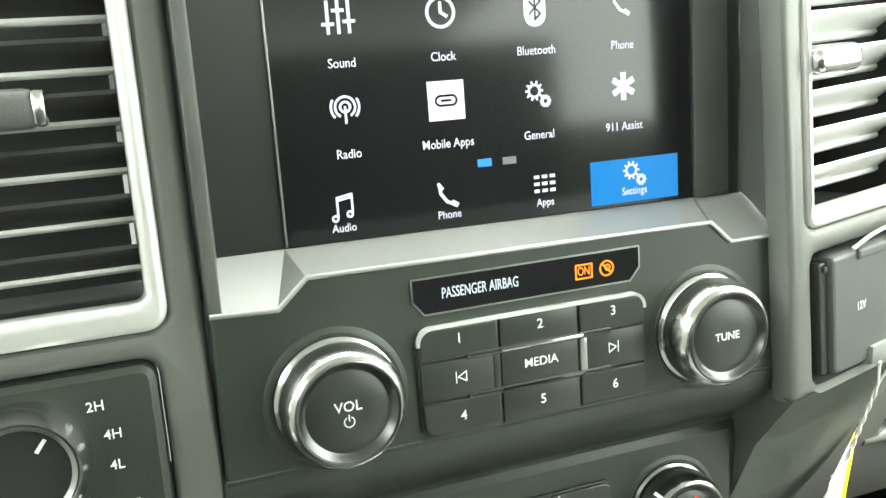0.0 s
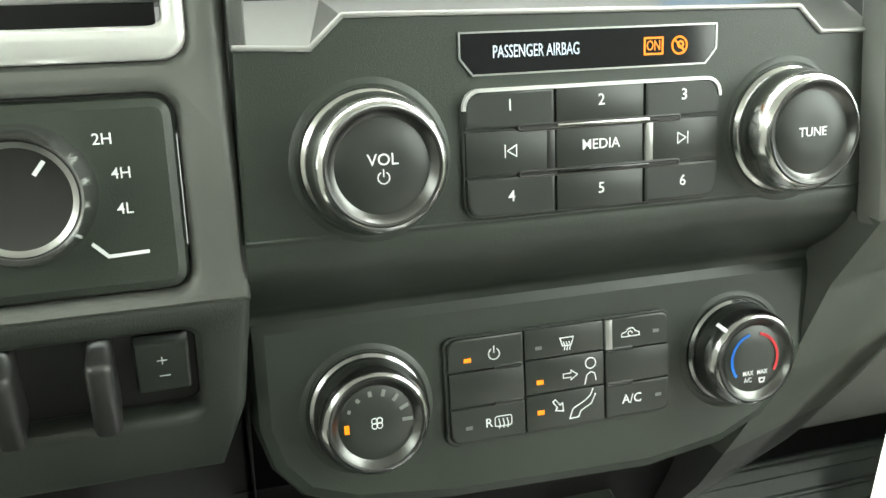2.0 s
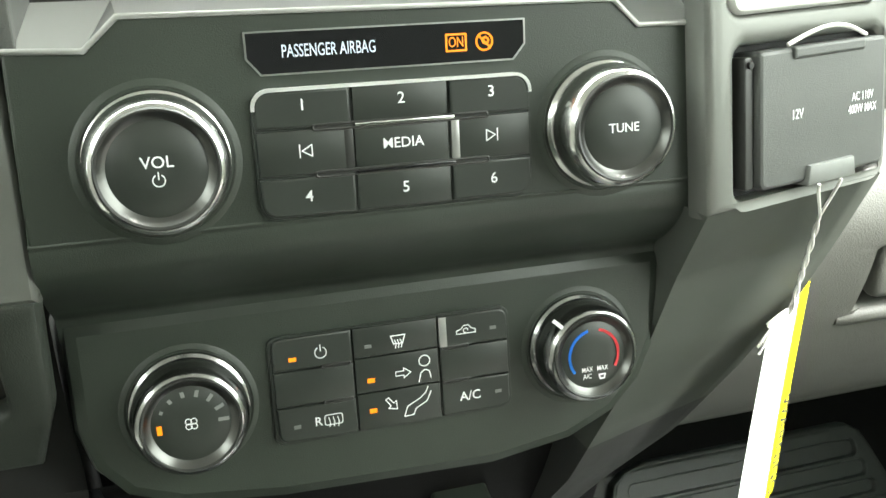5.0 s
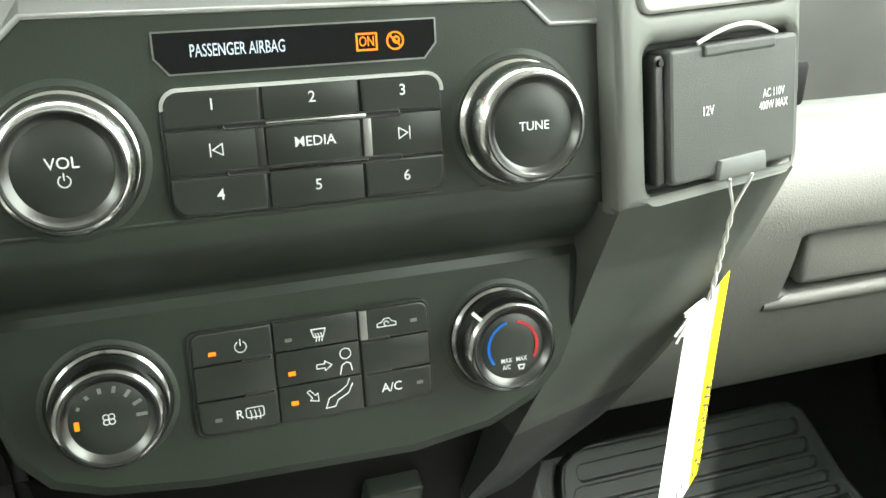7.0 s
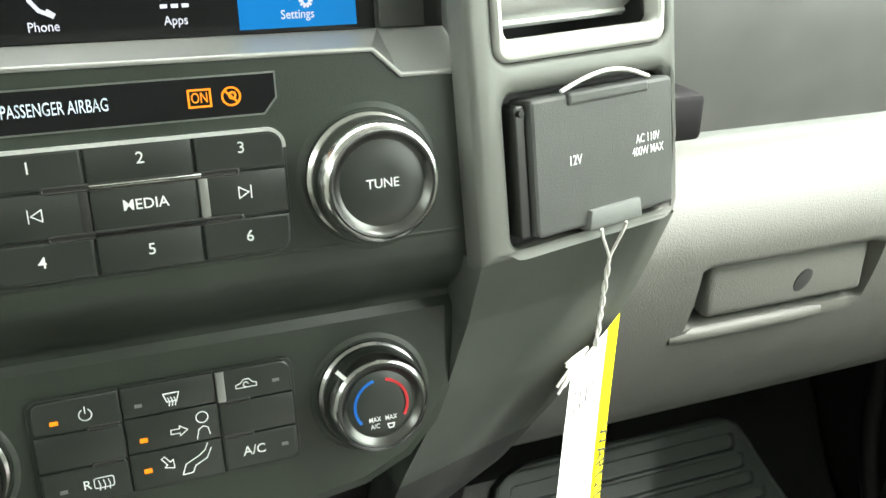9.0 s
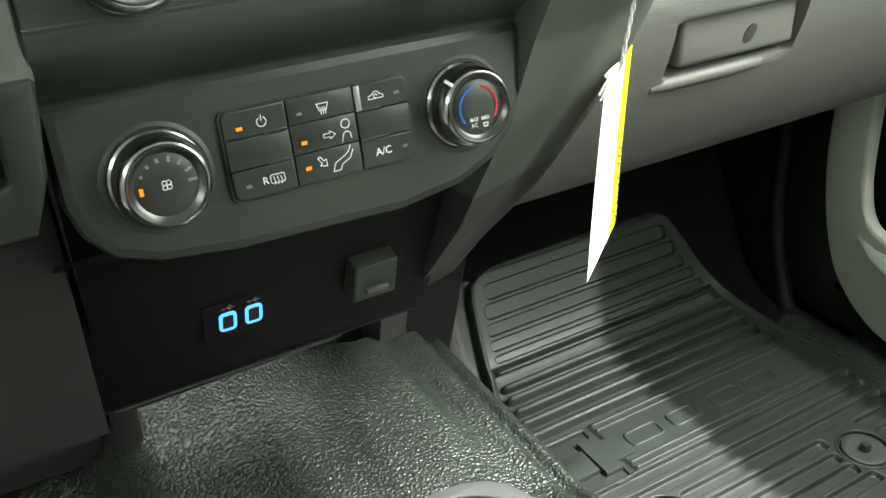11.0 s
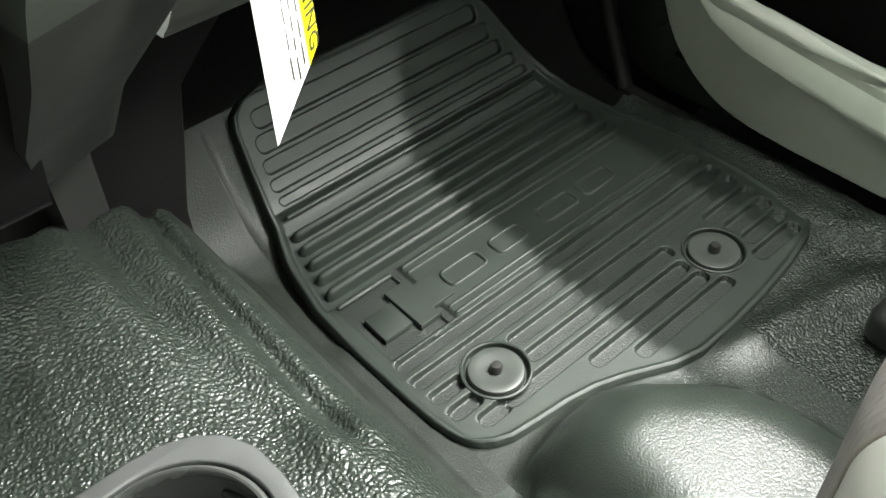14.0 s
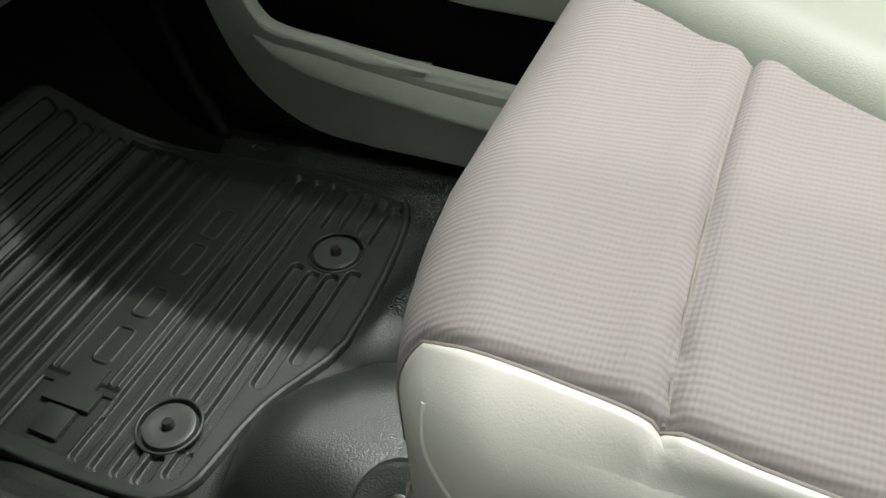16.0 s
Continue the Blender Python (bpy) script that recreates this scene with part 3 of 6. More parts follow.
def floor_mat():
    t = thing("floor_mat", (0.5, 0.2, 0), "black ribbed all-weather rubber floor mat in the passenger footwell", "floor mat")
    part("sheet", mat_sheet(), t, label="moulded rubber sheet with dotted channels")
    # strong cross ribs below the bend
    for s, x0, x1 in ((0.3340, 0.328, 0.694), (0.3168, 0.325, 0.698), (0.2970, 0.3210, 0.701), (0.2768, 0.3165, 0.703), (0.2558, 0.312, 0.7065)):
        part("rib", bar_mesh("rib", x0, x1, s, 0.0100, 0.0128, base=-0.0030), t)
    part("rib", bar_mesh("rib", 0.334, 0.684, 0.3555, 0.0050, 0.0030, base=0.0050), t)
    part("rib", bar_mesh("rib", 0.308, 0.373, 0.2330, 0.0060, 0.0026, base=LAND), t)
    # thin double ribs over and under the raised emblem
    for x0, x1, s in ((0.384, 0.70, 0.2320), (0.384, 0.69, 0.2230), (0.384, 0.715, 0.1635), (0.384, 0.715, 0.1540)):
        part("rib", bar_mesh("rib", x0, x1, s, 0.0046, 0.0026, base=LAND), t)

    def block(pts):
        part("emblem_block", prism("emblem_block", [(p[0], p[1]) for p in pts], LAND - 0.001, LAND + 0.0034, MAT, 0.0010), t)
    block([(0.316, 0.170), (0.3475, 0.1705), (0.3480, 0.2035), (0.317, 0.2025)])
    block([(0.3505, 0.1615), (0.3735, 0.1615), (0.3735, 0.1720), (0.3990, 0.1720), (0.3990, 0.2060), (0.3735, 0.2060), (0.3735, 0.2160), (0.3505, 0.2160)])
    part("emblem_edge", ridge_mesh("emblem_edge", [(0.3725, 0.2330), (0.3725, 0.2175)], 0.0036, 0.0036, base=LAND * 0.5), t)
    part("emblem_edge", ridge_mesh("emblem_edge", [(0.3525, 0.1475), (0.3735, 0.1475), (0.3735, 0.1615)], 0.0034, 0.0036, base=LAND * 0.5), t)
    for cx, w in ((0.428, 0.046), (0.488, 0.040), (0.556, 0.046), (0.614, 0.046)):
        outl = [(cx + p[0], 0.1905 + p[1]) for p in rounded(w, 0.021, 0.006, 4)]
        part("emblem_ring", ridge_mesh("emblem_ring", outl, 0.0042, 0.0030, base=LAND, closed=True), t)
    # two retaining plugs
    for x, y in PLUGS:
        part("plug_ring", lathe("plug_ring", [(PLUG_R + 0.0030, LAND), (PLUG_R + 0.0026, LAND + 0.0014), (PLUG_R + 0.0012, LAND + 0.0018), (PLUG_R, LAND + 0.0008), (PLUG_R - 0.0004, 0.0)], MAT, 44), t, at(IDENT, x, y, 0.0004))
        p = part("retaining_plug", lathe("retaining_plug", [(0.0252, 0.0), (0.0252, 0.0050), (0.0244, 0.0068), (0.0228, 0.0074), (0.0170, 0.0070), (0.009, 0.0060), (0.0, 0.0058)], PLUG, 44), t, at(IDENT, x, y, 0.0010), "round black rubber retaining plug")
        part("stud", lathe("stud", [(0.0058, 0.0), (0.0056, 0.006), (0.0044, 0.0086), (0.0, 0.0092)], BLACK_SMOOTH, 20), p, at(IDENT, x, y, 0.0064))


PLUG = material("plug_rubber", (0.045, 0.050, 0.045), 0.40, grain=0.15, grain_size=0.0007)
floor_mat()

# ---- cup holder console ----
def cup_console():
    t = thing("cup_holder_console", (0.0, -0.05, 0.22), "black plastic front console with two cup holders and a divided slot", "console")
    Z = 0.252
    outer = [(-0.116, -0.30), (0.114, -0.30), (0.115, -0.068), (0.118, -0.03), (0.1165, -0.008), (0.109, 0.008), (0.098, 0.018), (0.082, 0.025), (0.066, 0.027), (-0.072, 0.027), (-0.090, 0.024), (-0.105, 0.015), (-0.114, 0.001), (-0.117, -0.02)]
    cups = [(0.0590, -0.0320), (-0.0680, -0.0355)]
    R, G = 0.0422, 0.0482
    holes = [[(cx + R * math.cos(radians(a)), cy + R * math.sin(radians(a))) for a in range(0, 360, 6)] for cx, cy in cups]
    slot = [(-0.0165, 0.0060), (0.0105, 0.0060), (0.0105, -0.0480), (0.0140, -0.0530), (0.0150, -0.0560), (0.0150, -0.0890), (-0.0230, -0.0890), (-0.0230, -0.0580), (-0.0220, -0.0550), (-0.0180, -0.0500), (-0.0165, -0.0470)]
    # the insert: a lobe round each cup, with a tongue behind the slot
    (ax, ay), (bx, by) = cups
    lobes = [(bx + G * math.cos(radians(a)), by + G * math.sin(radians(a))) for a in range(90, 266, 8)]
    lobes += [(-0.040, -0.0835), (-0.0345, -0.0850), (-0.0325, -0.0885), (-0.0335, -0.0935), (-0.0310, -0.0975), (-0.026, -0.0985), (0.0105, -0.0985), (0.0165, -0.0965), (0.0190, -0.0925), (0.0185, -0.0880), (0.0205, -0.0840), (0.0265, -0.0815), (0.040, -0.0805)]
    lobes += [(ax + G * math.cos(radians(a)), ay + G * math.sin(radians(a))) for a in range(-88, 91, 8)]
    lobes = ccw(lobes)
    part("rear_cover", plate("rear_cover", outer, [lobes], 0.010, COVER, 0.0016), t, at(IDENT, 0, 0, Z + 0.0018), "smooth charcoal surround and cover behind the cups")
    part("insert", plate("insert", inset(lobes, 0.0016), holes + [slot], 0.006, PLATE, 0.0012), t, at(IDENT, 0, 0, Z + 0.0012), "charcoal cup holder insert")
    part("groove_floor", plate("groove_floor", inset(lobes, -0.002), [inset(lobes, 0.006)], 0.001, DEEP), t, at(IDENT, 0, 0, Z - 0.004))
    n = len(outer)
    skirt = [(x, y, z) for z in (Z - 0.002, Z - 0.045) for x, y in outer]
    part("skirt", to_mesh("skirt", skirt, [(i, (i + 1) % n, n + (i + 1) % n, n + i) for i in range(n)], BLACK_SMOOTH), t)
    for cx, cy in cups:
        c = part("cup_well", lathe("cup_well", [(0.0446, 0.0010), (0.0440, 0.0026), (0.0426, 0.0030), (0.0416, 0.0018), (0.0412, -0.002), (0.0398, -0.044), (0.0392, -0.049), (0.0372, -0.0515), (0.0362, -0.053), (0.0356, -0.064), (0.030, -0.0655), (0.0, -0.0655)], CUP, 64), t, at(IDENT, cx, cy, Z), "glossy black cup well")
        part("liner", lathe("liner", [(0.0352, -0.002), (0.0350, 0.0006), (0.0, 0.0006)], LINER, 48), c, at(IDENT, cx, cy, Z - 0.0655), "grey ribbed rubber liner")
        for k in range(11):
            w = math.sqrt(max(0.0, 0.0325 ** 2 - (0.0058 * (k - 5)) ** 2))
            for a, b in ((-w, -0.006), (0.004, w)) if k in (3, 4, 6) else ((-w, w),):
                if b - a > 0.008:
                    part("floor_rib", prism("floor_rib", rounded(b - a, 0.0030, 0.0014, 3, (a + b) / 2, 0.0058 * (k - 5)), 0, 0.0026, LINER, 0.0007), c, at(IDENT, cx, cy, Z - 0.0650) @ pose(0, 0, 0, 0, 0, 4))
        for a in (22, 158, 270):
            m = at(IDENT, cx, cy, Z) @ pose(0, 0, 0, 0, 0, a)
            part("gripper", box("gripper", 0.0372, 0.0415, -0.0075, 0.0075, -0.036, -0.010, CUP, 0.0018, 3), c, m)
    wall = [(x, y, z) for z in (0.0, -0.055) for x, y in slot]
    n = len(slot)
    part("slot_well", to_mesh("slot_well", wall, [(i, (i + 1) % n, n + (i + 1) % n, n + i) for i in range(n)] + [tuple(range(n, 2 * n))], CUP), t, at(IDENT, 0, 0, Z - 0.001))
    for y, x0, x1 in ((-0.022, -0.0166, 0.0106), (-0.054, -0.0215, 0.0145)):
        part("divider", grid("divider", lambda u, v: Vector((x0 + (x1 - x0) * u, y - 0.006 * math.sin(u * math.pi), Z - 0.052 + (0.046 - 0.020 * math.sin(u * math.pi)) * v)), 12, 3, CUP), t)


PLATE = material("console_plastic", (0.045, 0.047, 0.045), 0.32, spec=0.6, grain=0.12, grain_size=0.0006)
CUP = material("cup_plastic", (0.020, 0.021, 0.020), 0.26, mottle=0.1)
LINER = material("cup_liner_rubber", (0.055, 0.057, 0.055), 0.42, grain=0.15, grain_size=0.0006)
COVER = material("console_cover", (0.054, 0.055, 0.055), 0.36, spec=0.65, grain=0.12, grain_size=0.0006, mottle=0.06)
cup_console()

# ---- seats ----
def fabric_material():
    m = material("seat_cloth", (0.145, 0.128, 0.126), 0.85, mottle=0.05, mottle_size=0.05)
    nt = m.node_tree
    geo = nt.nodes.new("ShaderNodeNewGeometry")
    w1 = nt.nodes.new("ShaderNodeTexWave")
    w1.inputs["Scale"].default_value = 73
    w1.bands_direction = "X"
    w2 = nt.nodes.new("ShaderNodeTexWave")
    w2.inputs["Scale"].default_value = 114
    w2.bands_direction = "Y"
    w1.inputs["Distortion"].default_value = 1.6
    w2.inputs["Distortion"].default_value = 1.0
    add = nt.nodes.new("ShaderNodeMath")
    add.operation = "MULTIPLY_ADD"
    add.inputs[1].default_value = 0.75
    nt.links.new(geo.outputs["Position"], w1.inputs["Vector"])
    nt.links.new(geo.outputs["Position"], w2.inputs["Vector"])
    nt.links.new(w2.outputs["Fac"], add.inputs[0])
    nt.links.new(w1.outputs["Fac"], add.inputs[2])
    bump = nt.nodes.new("ShaderNodeBump")
    bump.inputs["Strength"].default_value, bump.inputs["Distance"].default_value = 0.40, 0.0007
    nt.links.new(add.outputs["Value"], bump.inputs["Height"])
    nt.links.new(bump.outputs["Normal"], nt.nodes["Principled BSDF"].inputs["Normal"])
    return m


CLOTH = fabric_material()
SEAM = material("seam_thread", (0.13, 0.115, 0.10), 0.8, grain=0.5, grain_size=0.0012)
BOLSTER = material("bolster_vinyl", (0.16, 0.168, 0.142), 0.5, grain=0.2, grain_size=0.0012, mottle=0.04)
CLOTH_EDGE = [(-0.80, 0.236), (-0.50, 0.246), (-0.387, 0.258), (-0.348, 0.264), (-0.320, 0.2695), (-0.287, 0.2735), (-0.262, 0.2755), (-0.245, 0.2775), (-0.234, 0.280), (-0.226, 0.2825), (-0.18, 0.287)]
SEAM_LINE = [(0.25, -0.351), (0.265, -0.3495), (0.31, -0.346), (0.357, -0.3435), (0.43, -0.3405), (0.475, -0.340), (0.56, -0.340), (0.70, -0.342)]


def seat_block(x0, x1, y0, y1, z0, z1, r, n):
    """A padded block with round edges; also gives each vertex's place across before rounding."""
    bm = bmesh.new()
    bmesh.ops.create_cube(bm, size=1.0)
    bmesh.ops.subdivide_edges(bm, edges=bm.edges[:], cuts=n, use_grid_fill=True)
    h = ((x1 - x0) / 2, (y1 - y0) / 2, (z1 - z0) / 2)
    c = Vector(((x0 + x1) / 2, (y0 + y1) / 2, (z0 + z1) / 2))
    across = []
    for v in bm.verts:
        q = Vector([math.copysign(1 - (1 - abs(2 * k)) ** 1.6, k) * w for k, w in zip(v.co, h)])
        across.append(c.x + q.x)
        core = Vector([max(-w + r, min(w - r, k)) for w, k in zip(h, q)])
        d = q - core
        if d.length > r:
            q = core + d.normalized() * r
        if q.z > 0:
            q.z += 0.006 * (1 - (q.x / h[0]) ** 2) * (1 - (q.y / h[1]) ** 2) * (q.z / h[2])
        v.co = c + q
    me = bpy.data.meshes.new("seat_block")
    bm.to_mesh(me)
    bm.free()
    me.materials.append(CLOTH)
    return me, across


def seats():
    t = thing("centre_bench", (0.0, -0.5, 0.27), "beige vinyl centre bench cushion with stitched front edge", "bench")
    part("base", box("base", -0.13, 0.13, -0.80, -0.30, 0.20, 0.30, BLACK, 0.01), t)
    turn = pose(0, -0.2, 0, 0, 0, -7) @ pose(0, 0.2, 0)
    part("cushion", cushion("cushion", -0.19, 0.190, -0.80, -0.195, 0.22, 0.374, 0.030, BEIGE, 0.008, 36), t, turn)
    for y in (-0.2275, -0.2300):
        part("stitching", tube("stitching", [(x, y, 0.3738 + 0.0075 * (1 - (x / 0.19) ** 2) * (1 - ((y + 0.4975) / 0.3025) ** 2) + 0.0002) for x in np.linspace(-0.15, 0.155, 20)], 0.0007, STITCH), t, turn)
    t = thing("front_bench", (0.45, -0.45, 0.05), "passenger seat cushion in pinkish grey cloth with beige vinyl bolsters", "bench")
    me, across = seat_block(0.226, 0.72, -0.75, -0.186, 0.10, 0.363, 0.066, 150)
    col = min(set(round(k, 5) for k in across), key=lambda k: abs(k - 0.2725))
    for v, k in zip(me.vertices, across):
        x, y, z = v.co
        y -= 0.050 * max(0.0, (0.36 - x) / 0.15) ** 2
        y -= interp(x, [(0.20, 0.006), (0.26, 0.0075), (0.30, 0.0105), (0.34, 0.009), (0.37, 0.004), (0.41, 0.0)]) * ease(-0.285, -0.215, y)
        x += (interp(y, CLOTH_EDGE) - col) * math.exp(-((k - col) / 0.03) ** 2) * (1 if z > 0.2 else 0)
        if z > 0.28:
            cy = interp(x, SEAM_LINE)
            z -= 0.0062 * math.exp(-((y - cy) / 0.0036) ** 2) * ease(0.235, 0.262, x)
            z += (0.0022 * math.exp(-((y - cy + 0.016) / 0.011) ** 2) + 0.0020 * math.exp(-((y - cy - 0.016) / 0.011) ** 2)) * ease(0.25, 0.28, x)
            z += 0.0012 * math.sin(x * 31 + 3 * math.sin(y * 20)) * ease(-0.20, -0.26, y) * ease(0.27, 0.31, x)
        z -= 0.0045 * math.exp(-((k - col) / 0.0030) ** 2)
        v.co = (x, y, z)
    # cloth top and vinyl side are sewn along one curved seam
    cloth, vinyl = bmesh.new(), bmesh.new()
    for bm, keep in ((cloth, True), (vinyl, False)):
        bm.from_mesh(me)
        bm.verts.ensure_lookup_table()
        away = [f for f in bm.faces if (sum(across[v.index] for v in f.verts) / 4 > col) != keep]
        bmesh.ops.delete(bm, geom=away, context="FACES")
    for name, bm, mat, label in (("cloth_cushion", cloth, CLOTH, "pinkish grey ribbed cloth top"), ("side_bolster", vinyl, SEAT_VINYL, "beige vinyl side bolster")):
        mm = bpy.data.meshes.new(name)
        bm.to_mesh(mm)
        bm.free()
        mm.materials.clear()
        mm.materials.append(mat)
        part(name, smooth(mm, 60), t, label=label)
    groove = sorted((v.co for v in me.vertices if v.co.z > 0.30 and 0.262 < v.co.x < 0.69 and abs(v.co.y - interp(v.co.x, SEAM_LINE)) < 0.0026), key=lambda c: c.x)
    line = [(x, interp(x, SEAM_LINE), float(np.interp(x, [c.x for c in groove], [c.z for c in groove])) + 0.0002) for x in np.linspace(0.266, 0.685, 40)]
    part("seam", tube("seam", line, 0.0010, SEAM), t, label="darker sewn seam across the cloth")
    welt = sorted((v.co for v, k in zip(me.vertices, across) if abs(k - col) < 1e-4 and v.co.z > 0.25 and v.co.y > -0.62), key=lambda c: (c.y, -c.z))
    part("seam", tube("seam", [tuple(c) for c in welt], 0.0015, SEAM), t, label="welt between cloth and vinyl")
    # piping down the front corner and back along the side
    tree = BVHTree.FromPolygons([v.co for v in me.vertices], [tuple(p.vertices) for p in me.polygons])
    line = []
    for y, z in fine([(-0.243, 0.3355), (-0.246, 0.318), (-0.262, 0.305), (-0.275, 0.298), (-0.33, 0.285), (-0.45, 0.280)], 6):
        hit = tree.ray_cast(Vector((0.0, y, z)), Vector((1, 0, 0)))[0]
        if hit:
            line.append((hit.x + 0.0004, y, z))
    part("piping", tube("piping", line, 0.0018, SEAT_VINYL), t)
    part("side_bolster", cushion("side_bolster", 0.0, 0.17, -0.60, 0.02, 0.12, 0.388, 0.05, BOLSTER, 0.0, 36), t, pose(0.600, -0.225, 0, 0, 0, -31), label="grey-green vinyl side bolster")
    c = thing("seat_bolt_cover", (0.328, -0.170, floor_height(0.328, -0.170)), "round black plastic bolt cover on the raised floor pan", "bolt cover")
    lean = (floor_height(0.298, -0.170) - floor_height(0.358, -0.170), floor_height(0.328, -0.200) - floor_height(0.328, -0.140), 0.06)
    m = basis((0.328, -0.170, floor_height(0.328, -0.170) - 0.0005), (1, 0, 0), lean)
    part("dish", lathe("dish", [(0.040, -0.008), (0.036, 0.0022), (0.032, 0.0034), (0.028, 0.0022), (0.024, 0.0030), (0.020, 0.0020), (0.0, 0.0018)], RUBBER_PAN, 40), c, m)
    part("cap", lathe("cap", [(0.0135, 0.000), (0.0130, 0.003), (0.011, 0.0042), (0.0, 0.0045)], BLACK_SMOOTH, 28), c, m)
    r = thing("seat_track_cover", (0.67, -0.15, 0.03), "black plastic seat track end cover with grey cap", "track cover")
    part("cover", box("cover", 0.622, 0.740, -0.26, -0.105, 0.0, 0.042, BLACK_SMOOTH, 0.014, 5), r)
    part("cap", box("cap", 0.655, 0.725, -0.25, -0.128, 0.040, 0.0440, OUTLET_GREY, 0.003, 3), r, label="grey plastic cap")


SEAT_VINYL = material("seat_vinyl", (0.33, 0.318, 0.299), 0.5, grain=0.12, grain_size=0.0012, mottle=0.04)
OUTLET_GREY = material("track_cap_plastic", (0.28, 0.285, 0.275), 0.45, grain=0.2, grain_size=0.0006)
seats()

# ---- passenger door ----
def door():
    m = basis((0.785, 0, 0), (0, -1, 0), (-1, 0, 0))
    t = thing("passenger_door", (0.80, -0.2, 0.0), "light grey plastic lower door trim with an open map pocket", "door trim")
    flip = lambda pts: [(-y, z) for y, z in pts]
    outer = flip([(0.30, 0.662)] + fine_open([(0.290, 0.35), (0.286, 0.24), (0.270, 0.158), (0.248, 0.10), (0.225, 0.068), (0.19, 0.040), (0.15, 0.024), (0.09, 0.018), (-0.05, 0.017), (-1.0, 0.016)]) + [(-1.0, 0.662)])
    hole = flip(fine_open([(0.235, 0.36), (0.228, 0.25), (0.220, 0.20), (0.207, 0.170), (0.184, 0.157), (0.117, 0.148), (0.06, 0.139), (0.0, 0.133), (-0.056, 0.129), (-0.8, 0.105), (-0.8, 0.20), (-0.15, 0.222), (-0.03, 0.228), (0.04, 0.25), (0.06, 0.30), (0.07, 0.36)]))
    part("trim_panel", plate("trim_panel", outer, [hole], 0.022, TRIM, 0.006), t, m)
    # rolled upper band of the pocket front, proud of the panel below it
    band = [(0.228, 0.162, 0.150), (0.19, 0.150, 0.124), (0.14, 0.147, 0.113), (0.09, 0.141, 0.104), (0.04, 0.136, 0.096), (0.0, 0.132, 0.090), (-0.06, 0.128, 0.084), (-0.2, 0.122, 0.084), (-0.8, 0.104, 0.075)]
    sect = ((-0.12, 0.020), (0.0, 0.0135), (0.08, 0.0095), (0.4, -0.0020), (0.75, -0.0125), (0.9, -0.0140), (1.0, -0.0100), (1.12, 0.0))
    verts, n = [], len(sect)
    for y, hi, lo in band:
        k = ease(0.225, 0.16, y)
        verts += [(0.785 - 0.001 + d * k + (1 - k) * 0.004, y, hi + (lo - hi) * f) for f, d in sect]
    faces = [(i * n + k, (i + 1) * n + k, (i + 1) * n + k + 1, i * n + k + 1) for i in range(len(band) - 1) for k in range(n - 1)]
    part("pocket_band", to_mesh("pocket_band", verts, faces, TRIM, 60), t, label="rolled upper band of the map pocket")
    part("pocket_back", box("pocket_back", 0.845, 0.855, -0.9, 0.27, 0.02, 0.45, CARPET, 0), t, label="dark inside of the map pocket")
    part("pocket_floor", box("pocket_floor", 0.80, 0.85, -0.9, 0.27, 0.06, 0.075, BLACK, 0), t)
    k = part("kick_panel", grid("kick_panel", lambda u, v: Vector((0.745 + 0.05 * u + 0.02 * math.sin(v * 3), 0.62 - 0.30 * u ** 1.3, -0.02 + 0.6 * v)), 14, 10, CARPET))
    tagged(k, "black carpeted kick panel ahead of the door", "kick panel", kind="structure")
    pillar = [(0.770, 0.283, 0.004), (0.775, 0.300, 0.03), (0.780, 0.325, 0.075), (0.785, 0.345, 0.14), (0.788, 0.352, 0.24), (0.79, 0.355, 0.40)]
    k = part("pillar_seal", tube("pillar_seal", pillar, 0.011, LOWER, 12))
    tagged(k, "black rubber door seal at the kick panel", "door seal", kind="structure")


# black plastic darkened further to hold the shade below the dash
LOWER = material("shaded_black_plastic", (0.006, 0.0056, 0.006), 0.55, spec=0.14, grain=0.3, grain_size=0.0006)
door()

# ---- passenger side dashboard ----
DASH_PROFILE = [(0.26, 0.86), (0.165, 0.85), (0.135, 0.80), (0.124, 0.74), (0.120, 0.68), (0.126, 0.63), (0.134, 0.596)]
GLOVE_PROFILE = [(0.150, 0.592), (0.128, 0.589), (0.108, 0.578), (0.096, 0.562), (0.090, 0.545), (0.090, 0.528), (0.094, 0.505), (0.103, 0.475), (0.120, 0.435), (0.142, 0.398), (0.160, 0.377), (0.175, 0.371), (0.26, 0.372)]


def sweep(name, prof, x0, x1, mat, nx=2):
    n = len(prof)
    verts = [(x0 + (x1 - x0) * i / nx, y, z) for i in range(nx + 1) for y, z in prof]
    faces = [(i * n + k, (i + 1) * n + k, (i + 1) * n + k + 1, i * n + k + 1) for i in range(nx) for k in range(n - 1)]
    return to_mesh(name, verts, faces, mat, 60)


